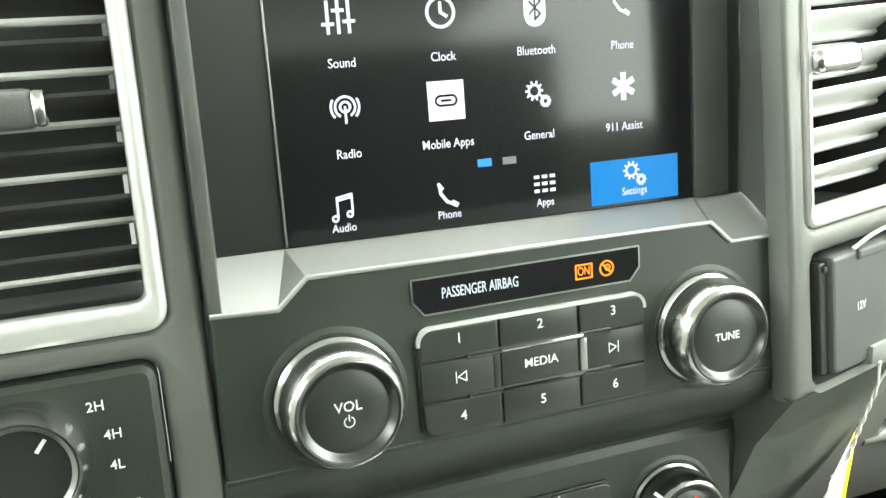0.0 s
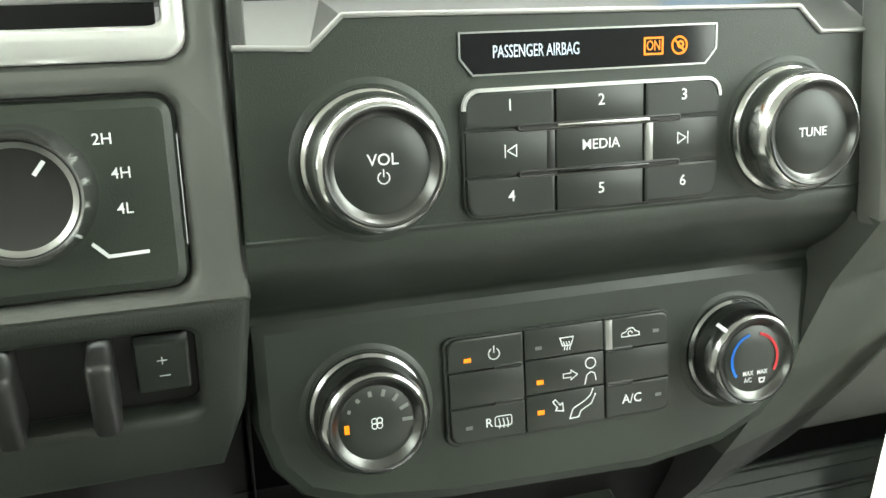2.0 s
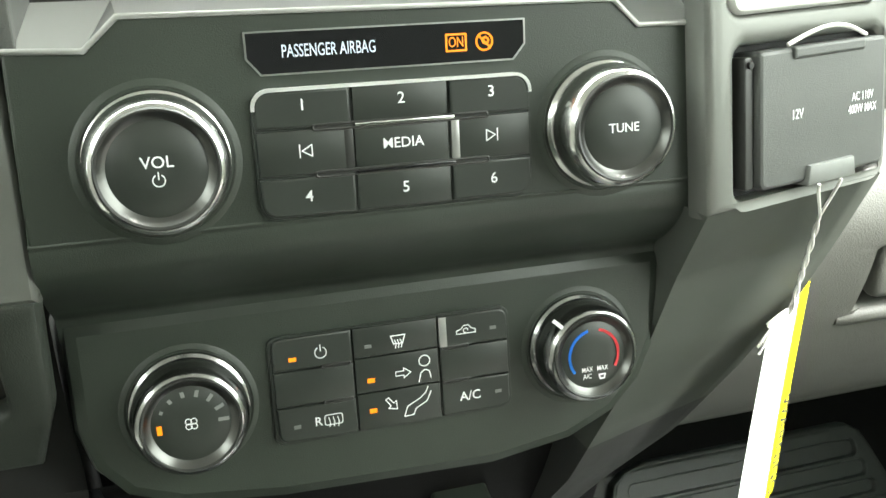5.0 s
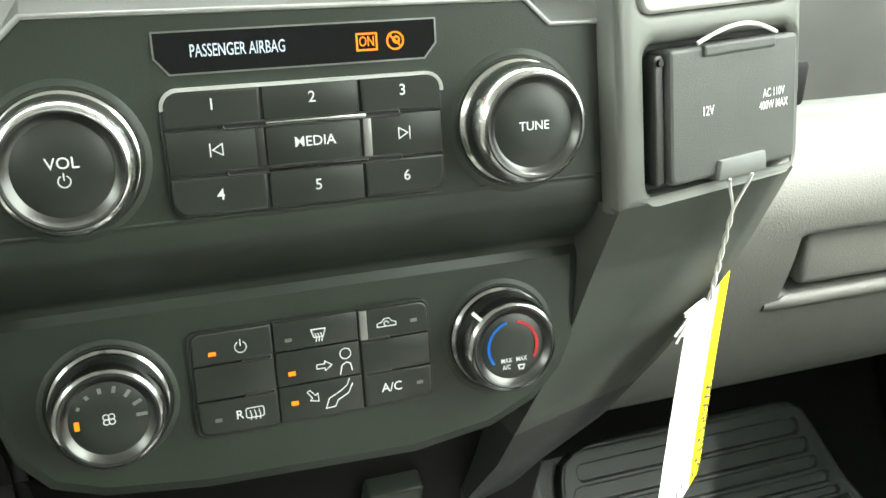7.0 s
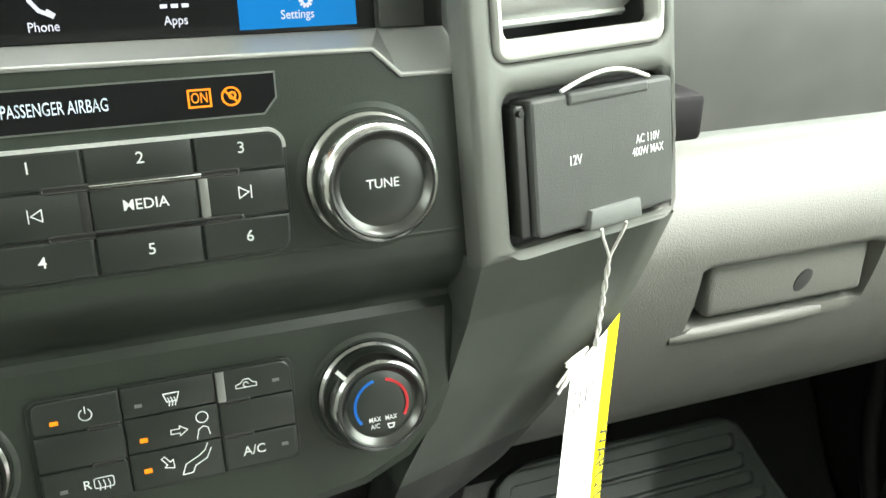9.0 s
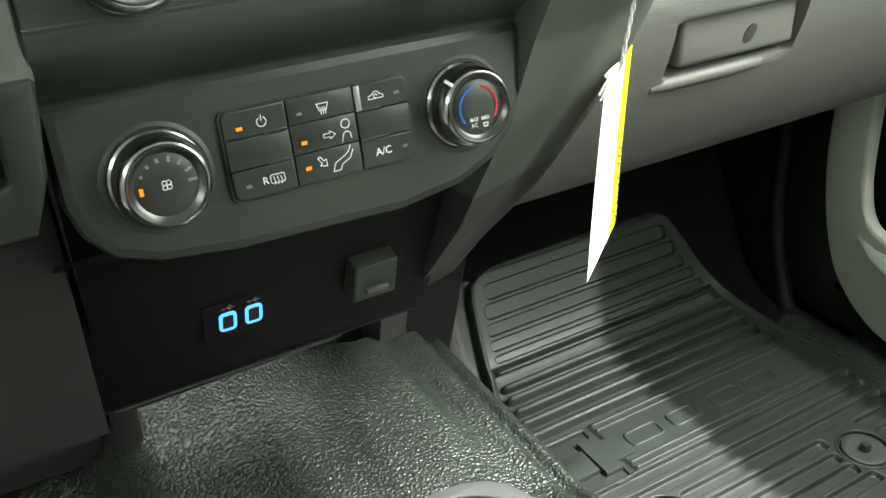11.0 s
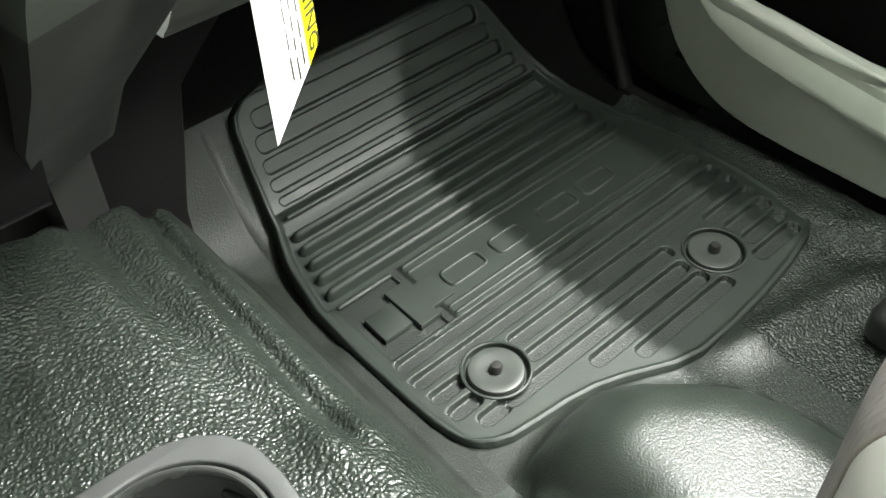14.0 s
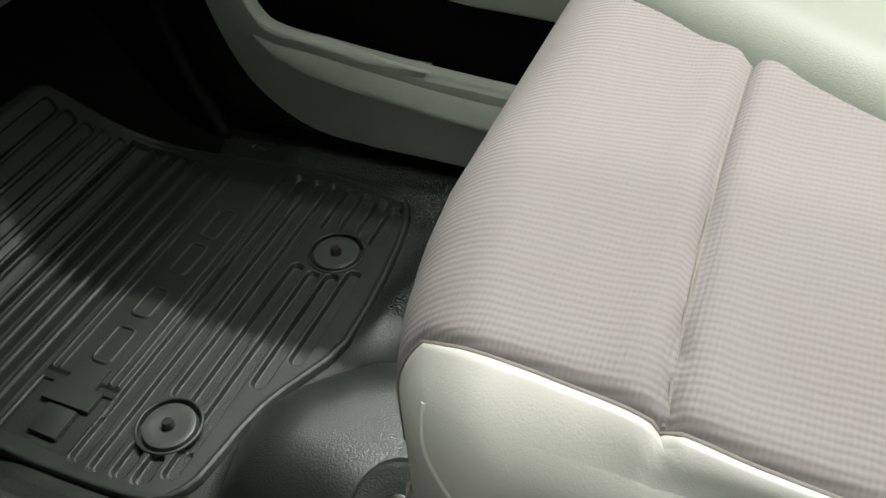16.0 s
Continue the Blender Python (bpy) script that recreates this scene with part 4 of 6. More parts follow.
def passenger_dash():
    t = thing("dashboard", (0.5, 0.15, 0.6), "dark grey grained dashboard on the passenger side", "dashboard")
    part("upper_pad", sweep("upper_pad", fine(DASH_PROFILE), 0.215, 0.90, GREY_DARK), t)
    part("end_cap", box("end_cap", 0.20, 0.300, 0.100, 0.16, 0.603, 0.630, LOWER, 0.004), t)
    g = thing("glove_box", (0.5, 0.12, 0.48), "grey grained glove box door with a recessed latch", "glove box")
    prof = fine(GLOVE_PROFILE, 7)
    xs = [0.195, 0.25, 0.29, 0.306, 0.311, 0.314, 0.32, 0.36, 0.40, 0.43, 0.436, 0.439, 0.446, 0.48, 0.60, 0.75, 0.90]
    verts = []
    for x in xs:
        for y, z in prof:
            k = ease(0.306, 0.314, x) * ease(0.446, 0.438, x) * ease(0.478, 0.486, z) * ease(0.527, 0.520, z)
            verts.append((x, y + 0.020 * k, z))
    n = len(prof)
    faces = [(i * n + k, (i + 1) * n + k, (i + 1) * n + k + 1, i * n + k + 1) for i in range(len(xs) - 1) for k in range(n - 1)]
    part("door", to_mesh("door", verts, faces, DASH, 50), g)
    latch = part("latch", box("latch", 0.318, 0.442, 0.094, 0.108, 0.487, 0.526, DASH, 0.005, 3), g, pose(0, 0.004, 0, 0, 0, 0), "latch paddle")
    part("lip", tube("lip", [(x, 0.1065 + 0.0015 * abs((x - 0.356) / 0.058) ** 4, 0.4745) for x in np.linspace(0.298, 0.415, 16)], 0.0058, DASH, 16), g)
    part("keyhole", lathe("keyhole", [(0.0085, -0.002), (0.0085, 0.0008), (0.0072, 0.0011), (0.0, 0.0009)], DEEP, 28), latch, leaned((0.390, 0.0980, 0.503), -6) @ pose(0, 0, 0, 0, 0, -35) @ Matrix.Diagonal((0.62, 1.0, 1, 1)), "round dark key recess")
    # underside carries its shade in the near-black colour
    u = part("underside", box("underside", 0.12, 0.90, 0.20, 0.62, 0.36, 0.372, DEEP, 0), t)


passenger_dash()

# ---- centre stack ----
LEDGE = [(-0.1251, 0.0329), (-0.1012, 0.0318), (-0.0900, 0.0420), (0.0829, 0.0405), (0.0931, 0.0308), (0.1221, 0.0308)]


def stack_body():
    t = thing("centre_stack", (0.0, 0.05, 0.5), "black plastic centre stack body between the dash columns", "centre stack")
    face = [(-0.1262, -0.0300), (0.1230, -0.0300)] + LEDGE[::-1]
    part("radio_face", prism("radio_face", face, -0.03, 0.0, BLACK, 0.0012), t, RAD)
    prof = fine([(0.020, 0.6200), (0.0016, 0.6175), (0.0002, 0.6150), (-0.0004, 0.6105), (0.0008, 0.6050), (0.0045, 0.5990), (0.0105, 0.5920), (0.0175, 0.5855), (0.0232, 0.5810), (0.0268, 0.5775), (0.0282, 0.5735), (0.030, 0.566)], 6)
    part("cove", sweep("cove", prof, -0.1262, 0.1240, BLACK, 2), t)
    face = [(-0.126, 0.0335), (-0.126, -0.010), (-0.121, -0.027), (-0.110, -0.040), (-0.09, -0.0475), (-0.05, -0.0525), (0.04, -0.0555), (0.077, -0.0505), (0.099, -0.0410), (0.113, -0.027), (0.1215, -0.009), (0.1242, 0.0330)]
    part("climate_face", prism("climate_face", face, -0.035, 0.0, BLACK, 0.006), t, CLI)
    # recess below the climate face, with the socket panel, shade in their colour
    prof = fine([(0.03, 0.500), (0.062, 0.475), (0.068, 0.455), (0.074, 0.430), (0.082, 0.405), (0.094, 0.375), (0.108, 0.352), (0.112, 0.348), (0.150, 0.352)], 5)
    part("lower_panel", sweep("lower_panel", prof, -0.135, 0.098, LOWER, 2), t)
    part("panel_edge", tube("panel_edge", [(-0.118, 0.1105, 0.346), (0.030, 0.1105, 0.347), (0.050, 0.112, 0.352), (0.097, 0.113, 0.364)], 0.0024, PANEL_EDGE), t, label="rounded lower edge of the socket panel")
    # bin and cheek fillers, coloured near-black in place of deep shade
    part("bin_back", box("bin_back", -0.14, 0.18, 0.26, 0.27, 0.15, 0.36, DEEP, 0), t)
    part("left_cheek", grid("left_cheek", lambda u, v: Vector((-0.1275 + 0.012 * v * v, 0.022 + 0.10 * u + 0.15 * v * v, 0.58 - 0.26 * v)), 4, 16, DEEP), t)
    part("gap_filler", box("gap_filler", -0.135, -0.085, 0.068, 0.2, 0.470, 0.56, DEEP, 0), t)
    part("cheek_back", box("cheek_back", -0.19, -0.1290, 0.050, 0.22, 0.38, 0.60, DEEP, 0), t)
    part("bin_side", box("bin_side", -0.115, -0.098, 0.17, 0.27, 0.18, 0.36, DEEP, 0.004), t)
    lip = [(-0.088, 0.214, 0.275), (-0.04, 0.222, 0.270), (0.02, 0.229, 0.263), (0.075, 0.234, 0.256)]
    part("bin_lip", tube("bin_lip", lip, 0.0022, LOWER), t)
    # ledge below the screen
    inner = [SCR @ Vector((x, y, 0.0)) for x, y in ((-0.1175, -0.0116), (-0.092, -0.0116), (0.0935, -0.0130), (0.1205, -0.0136))]
    o = [RAD @ Vector((x, y, -0.0008)) for x, y in LEDGE]
    v = o + inner
    part("screen_ledge", to_mesh("screen_ledge", v, [(0, 1, 7, 6), (1, 2, 7), (2, 3, 8, 7), (3, 4, 8), (4, 5, 9, 8)], LEDGE_PAINT, 5), t, label="satin grey ledge under the screen")
    edge = [RAD @ Vector((x, y, 0.0003)) for x, y in LEDGE]
    part("ledge_edge", tube("ledge_edge", edge, 0.0011, SATIN_DARK, 8), t, label="bright edge of the ledge")
    # recess walls beside the screen
    def side(x_in, x_out, name):
        a, b = SCR @ Vector((x_in, -0.0125, 0)), SCR @ Vector((x_in, 0.115, 0))
        c, d = RAD @ Vector((x_out, 0.031, 0)), RAD @ Vector((x_out, 0.175, 0))
        part(name, to_mesh(name, [a, b, d, c], [(0, 1, 2, 3)], GREY_DARK), t)
    side(-0.1175, -0.1215, "recess_wall")
    side(0.1205, 0.1185, "recess_wall")
    part("recess_frame", plate("recess_frame", [(-0.1255, 0.032), (-0.1205, 0.032), (-0.1205, 0.19), (-0.1255, 0.19)], [], 0.02, GREY_DARK, 0.001), t, RAD)


PANEL_EDGE = material("panel_edge_plastic", (0.030, 0.030, 0.031), 0.4, grain=0.2, grain_size=0.0006)
LEDGE_PAINT = material("ledge_paint", (0.20, 0.20, 0.194), 0.36, metal=0.25, grain=0.08, grain_size=0.0005, mottle=0.05)
# silver that draws the highlight on the rounded key edges
KEY_EDGE = material("key_edge_highlight", (0.72, 0.72, 0.71), 0.30, metal=0.5, mottle=0.05)
# the column's silver paint again, darker because less light reaches the leg
LEG = material("shaded_leg_paint", (0.070, 0.076, 0.066), 0.45, metal=0.15, grain=0.12, grain_size=0.0005, mottle=0.06)
# trim below the switches, its colour darkened for facing down
TRIM_LOW = material("shaded_lower_trim", (0.022, 0.026, 0.021), 0.5, grain=0.3, grain_size=0.0006)
SATIN_BLACK = material("dark_polished_chamfer", (0.11, 0.11, 0.107), 0.30, metal=1.0, mottle=0.05)
DARK_CHROME = material("dark_chrome", (0.34, 0.34, 0.34), 0.18, metal=1.0, mottle=0.05)
SATIN_DARK = material("satin_edge", (0.30, 0.30, 0.29), 0.3, metal=0.6, mottle=0.05)
stack_body()


# ---- touch screen ----
def icon_lines(kind):
    if kind == "sound":
        return [[(-0.005 + 0.005 * i, -0.007), (-0.005 + 0.005 * i, 0.007)] for i in range(3)] + [[(-0.0075, -0.003), (-0.0025, -0.003)], [(-0.0025, 0.003), (0.0025, 0.003)], [(0.0025, -0.002), (0.0075, -0.002)]]
    if kind == "clock":
        return [arc(0.0068, 0, 360, 24), [(0, 0.0045), (0, 0), (0.003, -0.002)]]
    if kind == "radio":
        return [arc(0.0024, 0, 360, 14), arc(0.0048, -55, 235, 18), arc(0.0068, -40, 30, 8), arc(0.0068, 150, 220, 8), [(0, 0), (0, -0.0075)]]
    if kind == "phone":
        return [[(-0.0046, 0.0055), (-0.0040, 0.001), (-0.001, -0.003), (0.0042, -0.0056)], [(-0.0050, 0.0058), (-0.0030, 0.0034)], [(0.0022, -0.0034), (0.0046, -0.0050)]]
    if kind == "note":
        return [[(-0.0026, -0.0045), (-0.0026, 0.005), (0.0046, 0.0062), (0.0046, -0.003)], [(-0.0026, 0.0036), (0.0046, 0.0048)], arc(0.0013, 0, 360, 10, -0.0040, -0.0048), arc(0.0013, 0, 360, 10, 0.0032, -0.0033)]
    if kind == "apps":
        return [[(x - 0.001, y), (x + 0.001, y)] for x in (-0.0045, 0, 0.0045) for y in (-0.0036, 0, 0.0036)]
    if kind == "gears":
        out = [arc(0.0030, 0, 360, 16, -0.0018, 0.0014), arc(0.0017, 0, 360, 12, 0.0042, -0.0040)]
        for k in range(10):
            a = radians(36 * k)
            out.append([(-0.0018 + 0.0032 * math.cos(a), 0.0014 + 0.0032 * math.sin(a)), (-0.0018 + 0.0046 * math.cos(a), 0.0014 + 0.0046 * math.sin(a))])
            out.append([(0.0042 + 0.0018 * math.cos(a), -0.0040 + 0.0018 * math.sin(a)), (0.0042 + 0.0028 * math.cos(a), -0.0040 + 0.0028 * math.sin(a))])
        return out
    if kind == "star":
        return [[(0.0062 * math.cos(radians(a)), 0.0062 * math.sin(radians(a))), (-0.0062 * math.cos(radians(a)), -0.0062 * math.sin(radians(a)))] for a in (30, 90, 150)]
    if kind == "rune":
        return [[(-0.003, -0.003), (0.003, 0.003), (0, 0.0058), (0, -0.0058), (0.003, -0.003), (-0.003, 0.003)]]
    return []


def touch_screen():
    t = thing("touch_screen", (0.0, 0.05, 0.74), "lit dashboard touch screen showing a grid of white menu icons", "touch screen")
    part("bezel", prism("bezel", [(-0.1185, -0.0125), (0.1215, -0.0140), (0.1215, 0.13), (-0.1185, 0.13)], -0.012, -0.0006, BLACK_SMOOTH), t, SCR)
    g = part("glass", prism("glass", [(-0.0905, -0.0112), (0.0928, -0.0128), (0.0928, 0.118), (-0.0905, 0.118)], -0.004, 0.0008, GLASS_SCR, 0.0004), t, SCR)
    part("glass_edge", box("glass_edge", -0.0914, -0.0906, -0.0112, 0.118, -0.002, 0.0010, SATIN, 0), t, SCR)
    part("side_panel", prism("side_panel", [(0.0945, -0.0130), (0.1128, -0.0132), (0.1128, 0.13), (0.0945, 0.13)], -0.004, 0.0016, GREY_DARK, 0.0012), t, SCR, "graphite strip beside the screen")
    z = 0.00095

    def icon(kind, x, y, w=0.0012):
        part("icon", strokes("icon", icon_lines(kind), w, ICON, 0.00008), g, at(SCR, x, y, z) @ Matrix.Diagonal((0.82, 0.82, 1, 1)))

    def word(text, x, y, size=0.0050):
        part("caption", lettering("caption", text, size, ICON, 0.00004, 1.0, 0.88), g, at(SCR, x, y, z))

    for kind, text, x in (("sound", "Sound", -0.0632), ("clock", "Clock", -0.0222), ("rune", "Bluetooth", 0.0186), ("phone", "Phone", 0.0590)):
        if kind != "rune":
            icon(kind, x, 0.0733, 0.0016)
        word(text, x, 0.0563)
    oval = part("icon", prism("icon", rounded(0.0098, 0.0150, 0.0047, 6), 0, 0.00008, ICON), g, at(SCR, 0.0186, 0.0733, z))
    part("rune_mark", strokes("rune_mark", icon_lines("rune"), 0.0010, GLASS_SCR, 0.00006), g, at(SCR, 0.0186, 0.0733, z + 0.00012) @ Matrix.Diagonal((0.82, 0.82, 1, 1)))
    for kind, text, x in (("radio", "Radio", -0.0635), ("gears", "General", 0.0182), ("star", "911 Assist", 0.0589)):
        icon(kind, x, 0.0400 - (0.001 if kind != "radio" else 0), 0.0032 if kind == "star" else 0.0012)
        word(text, x, 0.0220)
    word("Mobile Apps", -0.0224, 0.0222)
    part("icon_tile", prism("icon_tile", rounded(0.0155, 0.0155, 0.0006, 2), 0, 0.00008, ICON), g, at(SCR, -0.0222, 0.0393, z))
    part("link_mark", strokes("link_mark", [arc(0.0019, 90, 270, 8, -0.0025), arc(0.0019, -90, 90, 8, 0.0025), [(-0.0025, 0.0019), (0.0, 0.0019)], [(-0.0025, -0.0019), (0, -0.0019)], [(0, 0.0019), (0.0025, 0.0019)], [(0, -0.0019), (0.0025, -0.0019)], [(-0.002, 0), (0.002, 0)]], 0.0009, GLASS_SCR, 0.00006), g, at(SCR, -0.0222, 0.0393, z + 0.00012))
    part("selected_tile", prism("selected_tile", rounded(0.0440, 0.0190, 0.0003, 2, 0.0635, -0.0015), 0, 0.00005, TILE), g, at(SCR, 0, 0, z - 0.00005), "bright blue selected tile")
    for kind, text, x in (("note", "Audio", -0.0679), ("phone", "Phone", -0.0239), ("apps", "Apps", 0.0195), ("gears", "Settings", 0.0631)):
        icon(kind, x, 0.0016, 0.0017 if kind in ("apps", "phone") else 0.0011)
        word(text, x, -0.0064, 0.0046)
    part("page_dot", prism("page_dot", rounded(0.0062, 0.0032, 0.0002, 2), 0, 0.0001, DOT_BLUE), g, at(SCR, -0.0073, 0.0130, z), "blue page marker")
    part("page_dot", prism("page_dot", rounded(0.0062, 0.0030, 0.0002, 2), 0, 0.0001, DOT_GREY), g, at(SCR, 0.0038, 0.0129, z), "grey page marker")


touch_screen()


# ---- knobs ----
def knob(parent, m, skirt, r, label, legend=None):
    """A push-turn knob with a bright ring, a polished chamfer and a matt cap."""
    k = part("knob", lathe("knob", [(r + 0.0026, 0.0), (r + 0.0022, 0.0012), (r + 0.0010, 0.0020), (r + 0.0014, 0.0040), (r + 0.0016, 0.0085), (r + 0.0010, 0.0128), (r - 0.0002, 0.0156), (r - 0.0012, 0.0168), (r - 0.0020, 0.0172)], skirt, 64), parent, m, label)
    part("collar", lathe("collar", [(r + 0.0066, -0.0004), (r + 0.0058, 0.0001), (r + 0.0046, 0.0006), (r + 0.0038, 0.0008), (r + 0.0033, 0.0006), (r + 0.0030, 0.0002), (r + 0.0010, 0.0002)], BLACK, 64), k, m, "raised black plastic collar")
    part("ring", lathe("ring", [(r - 0.0020, 0.0172), (r - 0.0026, 0.0179), (r - 0.0034, 0.0176)], BLACK_SMOOTH, 64), k, m)
    part("chamfer", lathe("chamfer", [(r - 0.0034, 0.0176), (r - 0.0044, 0.0165), (r - 0.0054, 0.0156), (r - 0.0060, 0.0153)], SATIN_BLACK, 64), k, m, "polished chamfer")
    part("cap", lathe("cap", [(r - 0.0060, 0.0153), (r - 0.0064, 0.0156), (0.006, 0.0160), (0.0, 0.0160)], BUTTON, 64), k, m, "matt black cap")
    return k


def radio():
    t = thing("radio_controls", (0.0, 0.0, 0.646), "black radio control panel with number keys and two chrome-ringed knobs", "radio")
    # airbag lamp strip
    strip = [(-0.0513, 0.0350), (-0.0513, 0.0265), (-0.0468, 0.0210), (0.0428, 0.0212), (0.0473, 0.0265), (0.0473, 0.0351)]
    d = part("airbag_display", prism("airbag_display", strip, -0.001, 0.0006, GLOSS, 0.0003), t, RAD, "gloss black passenger airbag lamp strip")
    part("strip_edge", strokes("strip_edge", [strip + [strip[0]]], 0.0006, SATIN, 0.0009), d, RAD)
    part("caption", lettering("caption", "PASSENGER AIRBAG", 0.0060, AIRBAG_TEXT, 0.00005, 1.0, 0.60), d, at(RAD, -0.0234, 0.0283, 0.0007))
    part("on_lamp", strokes("on_lamp", [[(-0.0036, -0.0028), (0.0036, -0.0028), (0.0036, 0.0028), (-0.0036, 0.0028), (-0.0036, -0.0028)]], 0.0007, AMBER, 0.0001), d, at(RAD, 0.0216, 0.0281, 0.0007))
    part("on_lamp", lettering("on_lamp", "ON", 0.0050, AMBER, 0.00005, 1.0, 0.72), d, at(RAD, 0.0216, 0.0281, 0.0007))
    part("airbag_lamp", strokes("airbag_lamp", [arc(0.0030, 0, 360, 20), [(-0.0021, 0.0021), (0.0021, -0.0021)], arc(0.0011, 0, 360, 8, 0.0004, 0.0003)], 0.0007, AMBER, 0.0001), d, at(RAD, 0.0321, 0.0280, 0.0007))
    # keys
    cols = [(-0.0510, -0.0179), (-0.0175, 0.0170), (0.0174, 0.0480)]
    rows = [(0.0028, 0.0157), (-0.0134, 0.0024), (-0.0277, -0.0138)]
    part("key_bed", prism("key_bed", rounded(0.1004, 0.0446, 0.006, 5, -0.0015, -0.0060), -0.002, 0.0014, BUTTON, 0.0003), t, RAD)
    top = [(-0.0510, 0.0096)] + arc(0.0058, 180, 90, 8, -0.0452, 0.0100) + arc(0.0058, 90, 0, 8, 0.0422, 0.0100) + [(0.0480, 0.0096)]
    # a stroke laid on as the highlight of the top row
    part("key_edge", strokes("key_edge", [top], 0.0012, KEY_EDGE, 0.0028), t, at(RAD, 0, 0.0002, 0.0004), "painted highlight along the edge of the top keys")
    names = [["1", "2", "3"], ["prev", "MEDIA", "next"], ["4", "5", "6"]]
    for j, (s0, s1) in enumerate(rows):
        for i, (x0, x1) in enumerate(cols):
            r = [0.0003] * 4
            if (i, j) in ((0, 0), (2, 0), (0, 2), (2, 2)):
                r[{(2, 0): 0, (0, 0): 1, (0, 2): 2, (2, 2): 3}[(i, j)]] = 0.0055
            h = 0.0028 if j != 1 else 0.0024
            b = part("key", prism("key", rounded(x1 - x0 - 0.0003, s1 - s0 - 0.0003, r, 5, (x0 + x1) / 2, (s0 + s1) / 2), 0.0, h, BUTTON, 0.0010), t, RAD, "soft black key")
            cx = (-0.0345, 0.0, 0.0332)[i]
            cy = (0.0105, -0.0050, -0.0208)[j]
            legend = names[j][i]
            m = at(RAD, cx, cy, h + 0.00005)
            if legend == "prev":
                me = strokes("legend", [[(0.0022, 0.0020), (0.0022, -0.0020), (-0.0012, 0), (0.0022, 0.0020)], [(-0.0020, 0.0022), (-0.0020, -0.0022)]], 0.0004, WHITE, 0.0001)
            elif legend == "next":
                me = strokes("legend", [[(-0.0022, 0.0020), (-0.0022, -0.0020), (0.0012, 0), (-0.0022, 0.0020)], [(0.0020, 0.0022), (0.0020, -0.0022)]], 0.0004, WHITE, 0.0001)
            else:
                me = lettering("legend", legend, 0.0051 if len(legend) > 1 else 0.0056, WHITE, 0.00006)
            part("legend", me, b, m)
    for s in (0.0026, -0.0136):
        slot = rounded(0.0640, 0.0028, 0.0013, 4, 0.0, s)
        part("finger_slot", prism("finger_slot", slot, 0.0, 0.0031, BLACK_SMOOTH, 0.0006, 0.0004), t, RAD)
        part("slot_inlay", prism("slot_inlay", rounded(0.0360, 0.0013, 0.0006, 3, 0.001, s), 0.002, 0.0033, CHROME if s > 0 else GLOSS, 0.0004), t, RAD)
    # side facets coloured as light falls: right one bright, left one black
    for x in (-0.0193, 0.0193):
        part("key_facet", prism("key_facet", rounded(0.0032, 0.0150, 0.0003, 2, x, -0.0055), 0.001, 0.0027, SATIN_DARK if x > 0 else BLACK_SMOOTH, 0.0006), t, RAD)
    k = knob(t, at(RAD, -0.0830, -0.0050), CHROME, 0.0215, "chrome-ringed volume knob")
    part("legend", lettering("legend", "VOL", 0.0053, WHITE, 0.00006), k, at(RAD, -0.0830, -0.0030, 0.0161))
    part("legend", strokes("legend", [arc(0.0019, 120, 420, 16), [(0, 0.0004), (0, 0.0026)]], 0.0004, WHITE, 0.0001), k, at(RAD, -0.0830, -0.0086, 0.0161))
    k = knob(t, at(RAD, 0.0790, -0.0050), CHROME, 0.0215, "chrome-ringed tuning knob")
    part("legend", lettering("legend", "TUNE", 0.0047, WHITE, 0.00006), k, at(RAD, 0.0790, -0.0050, 0.0161))


radio()


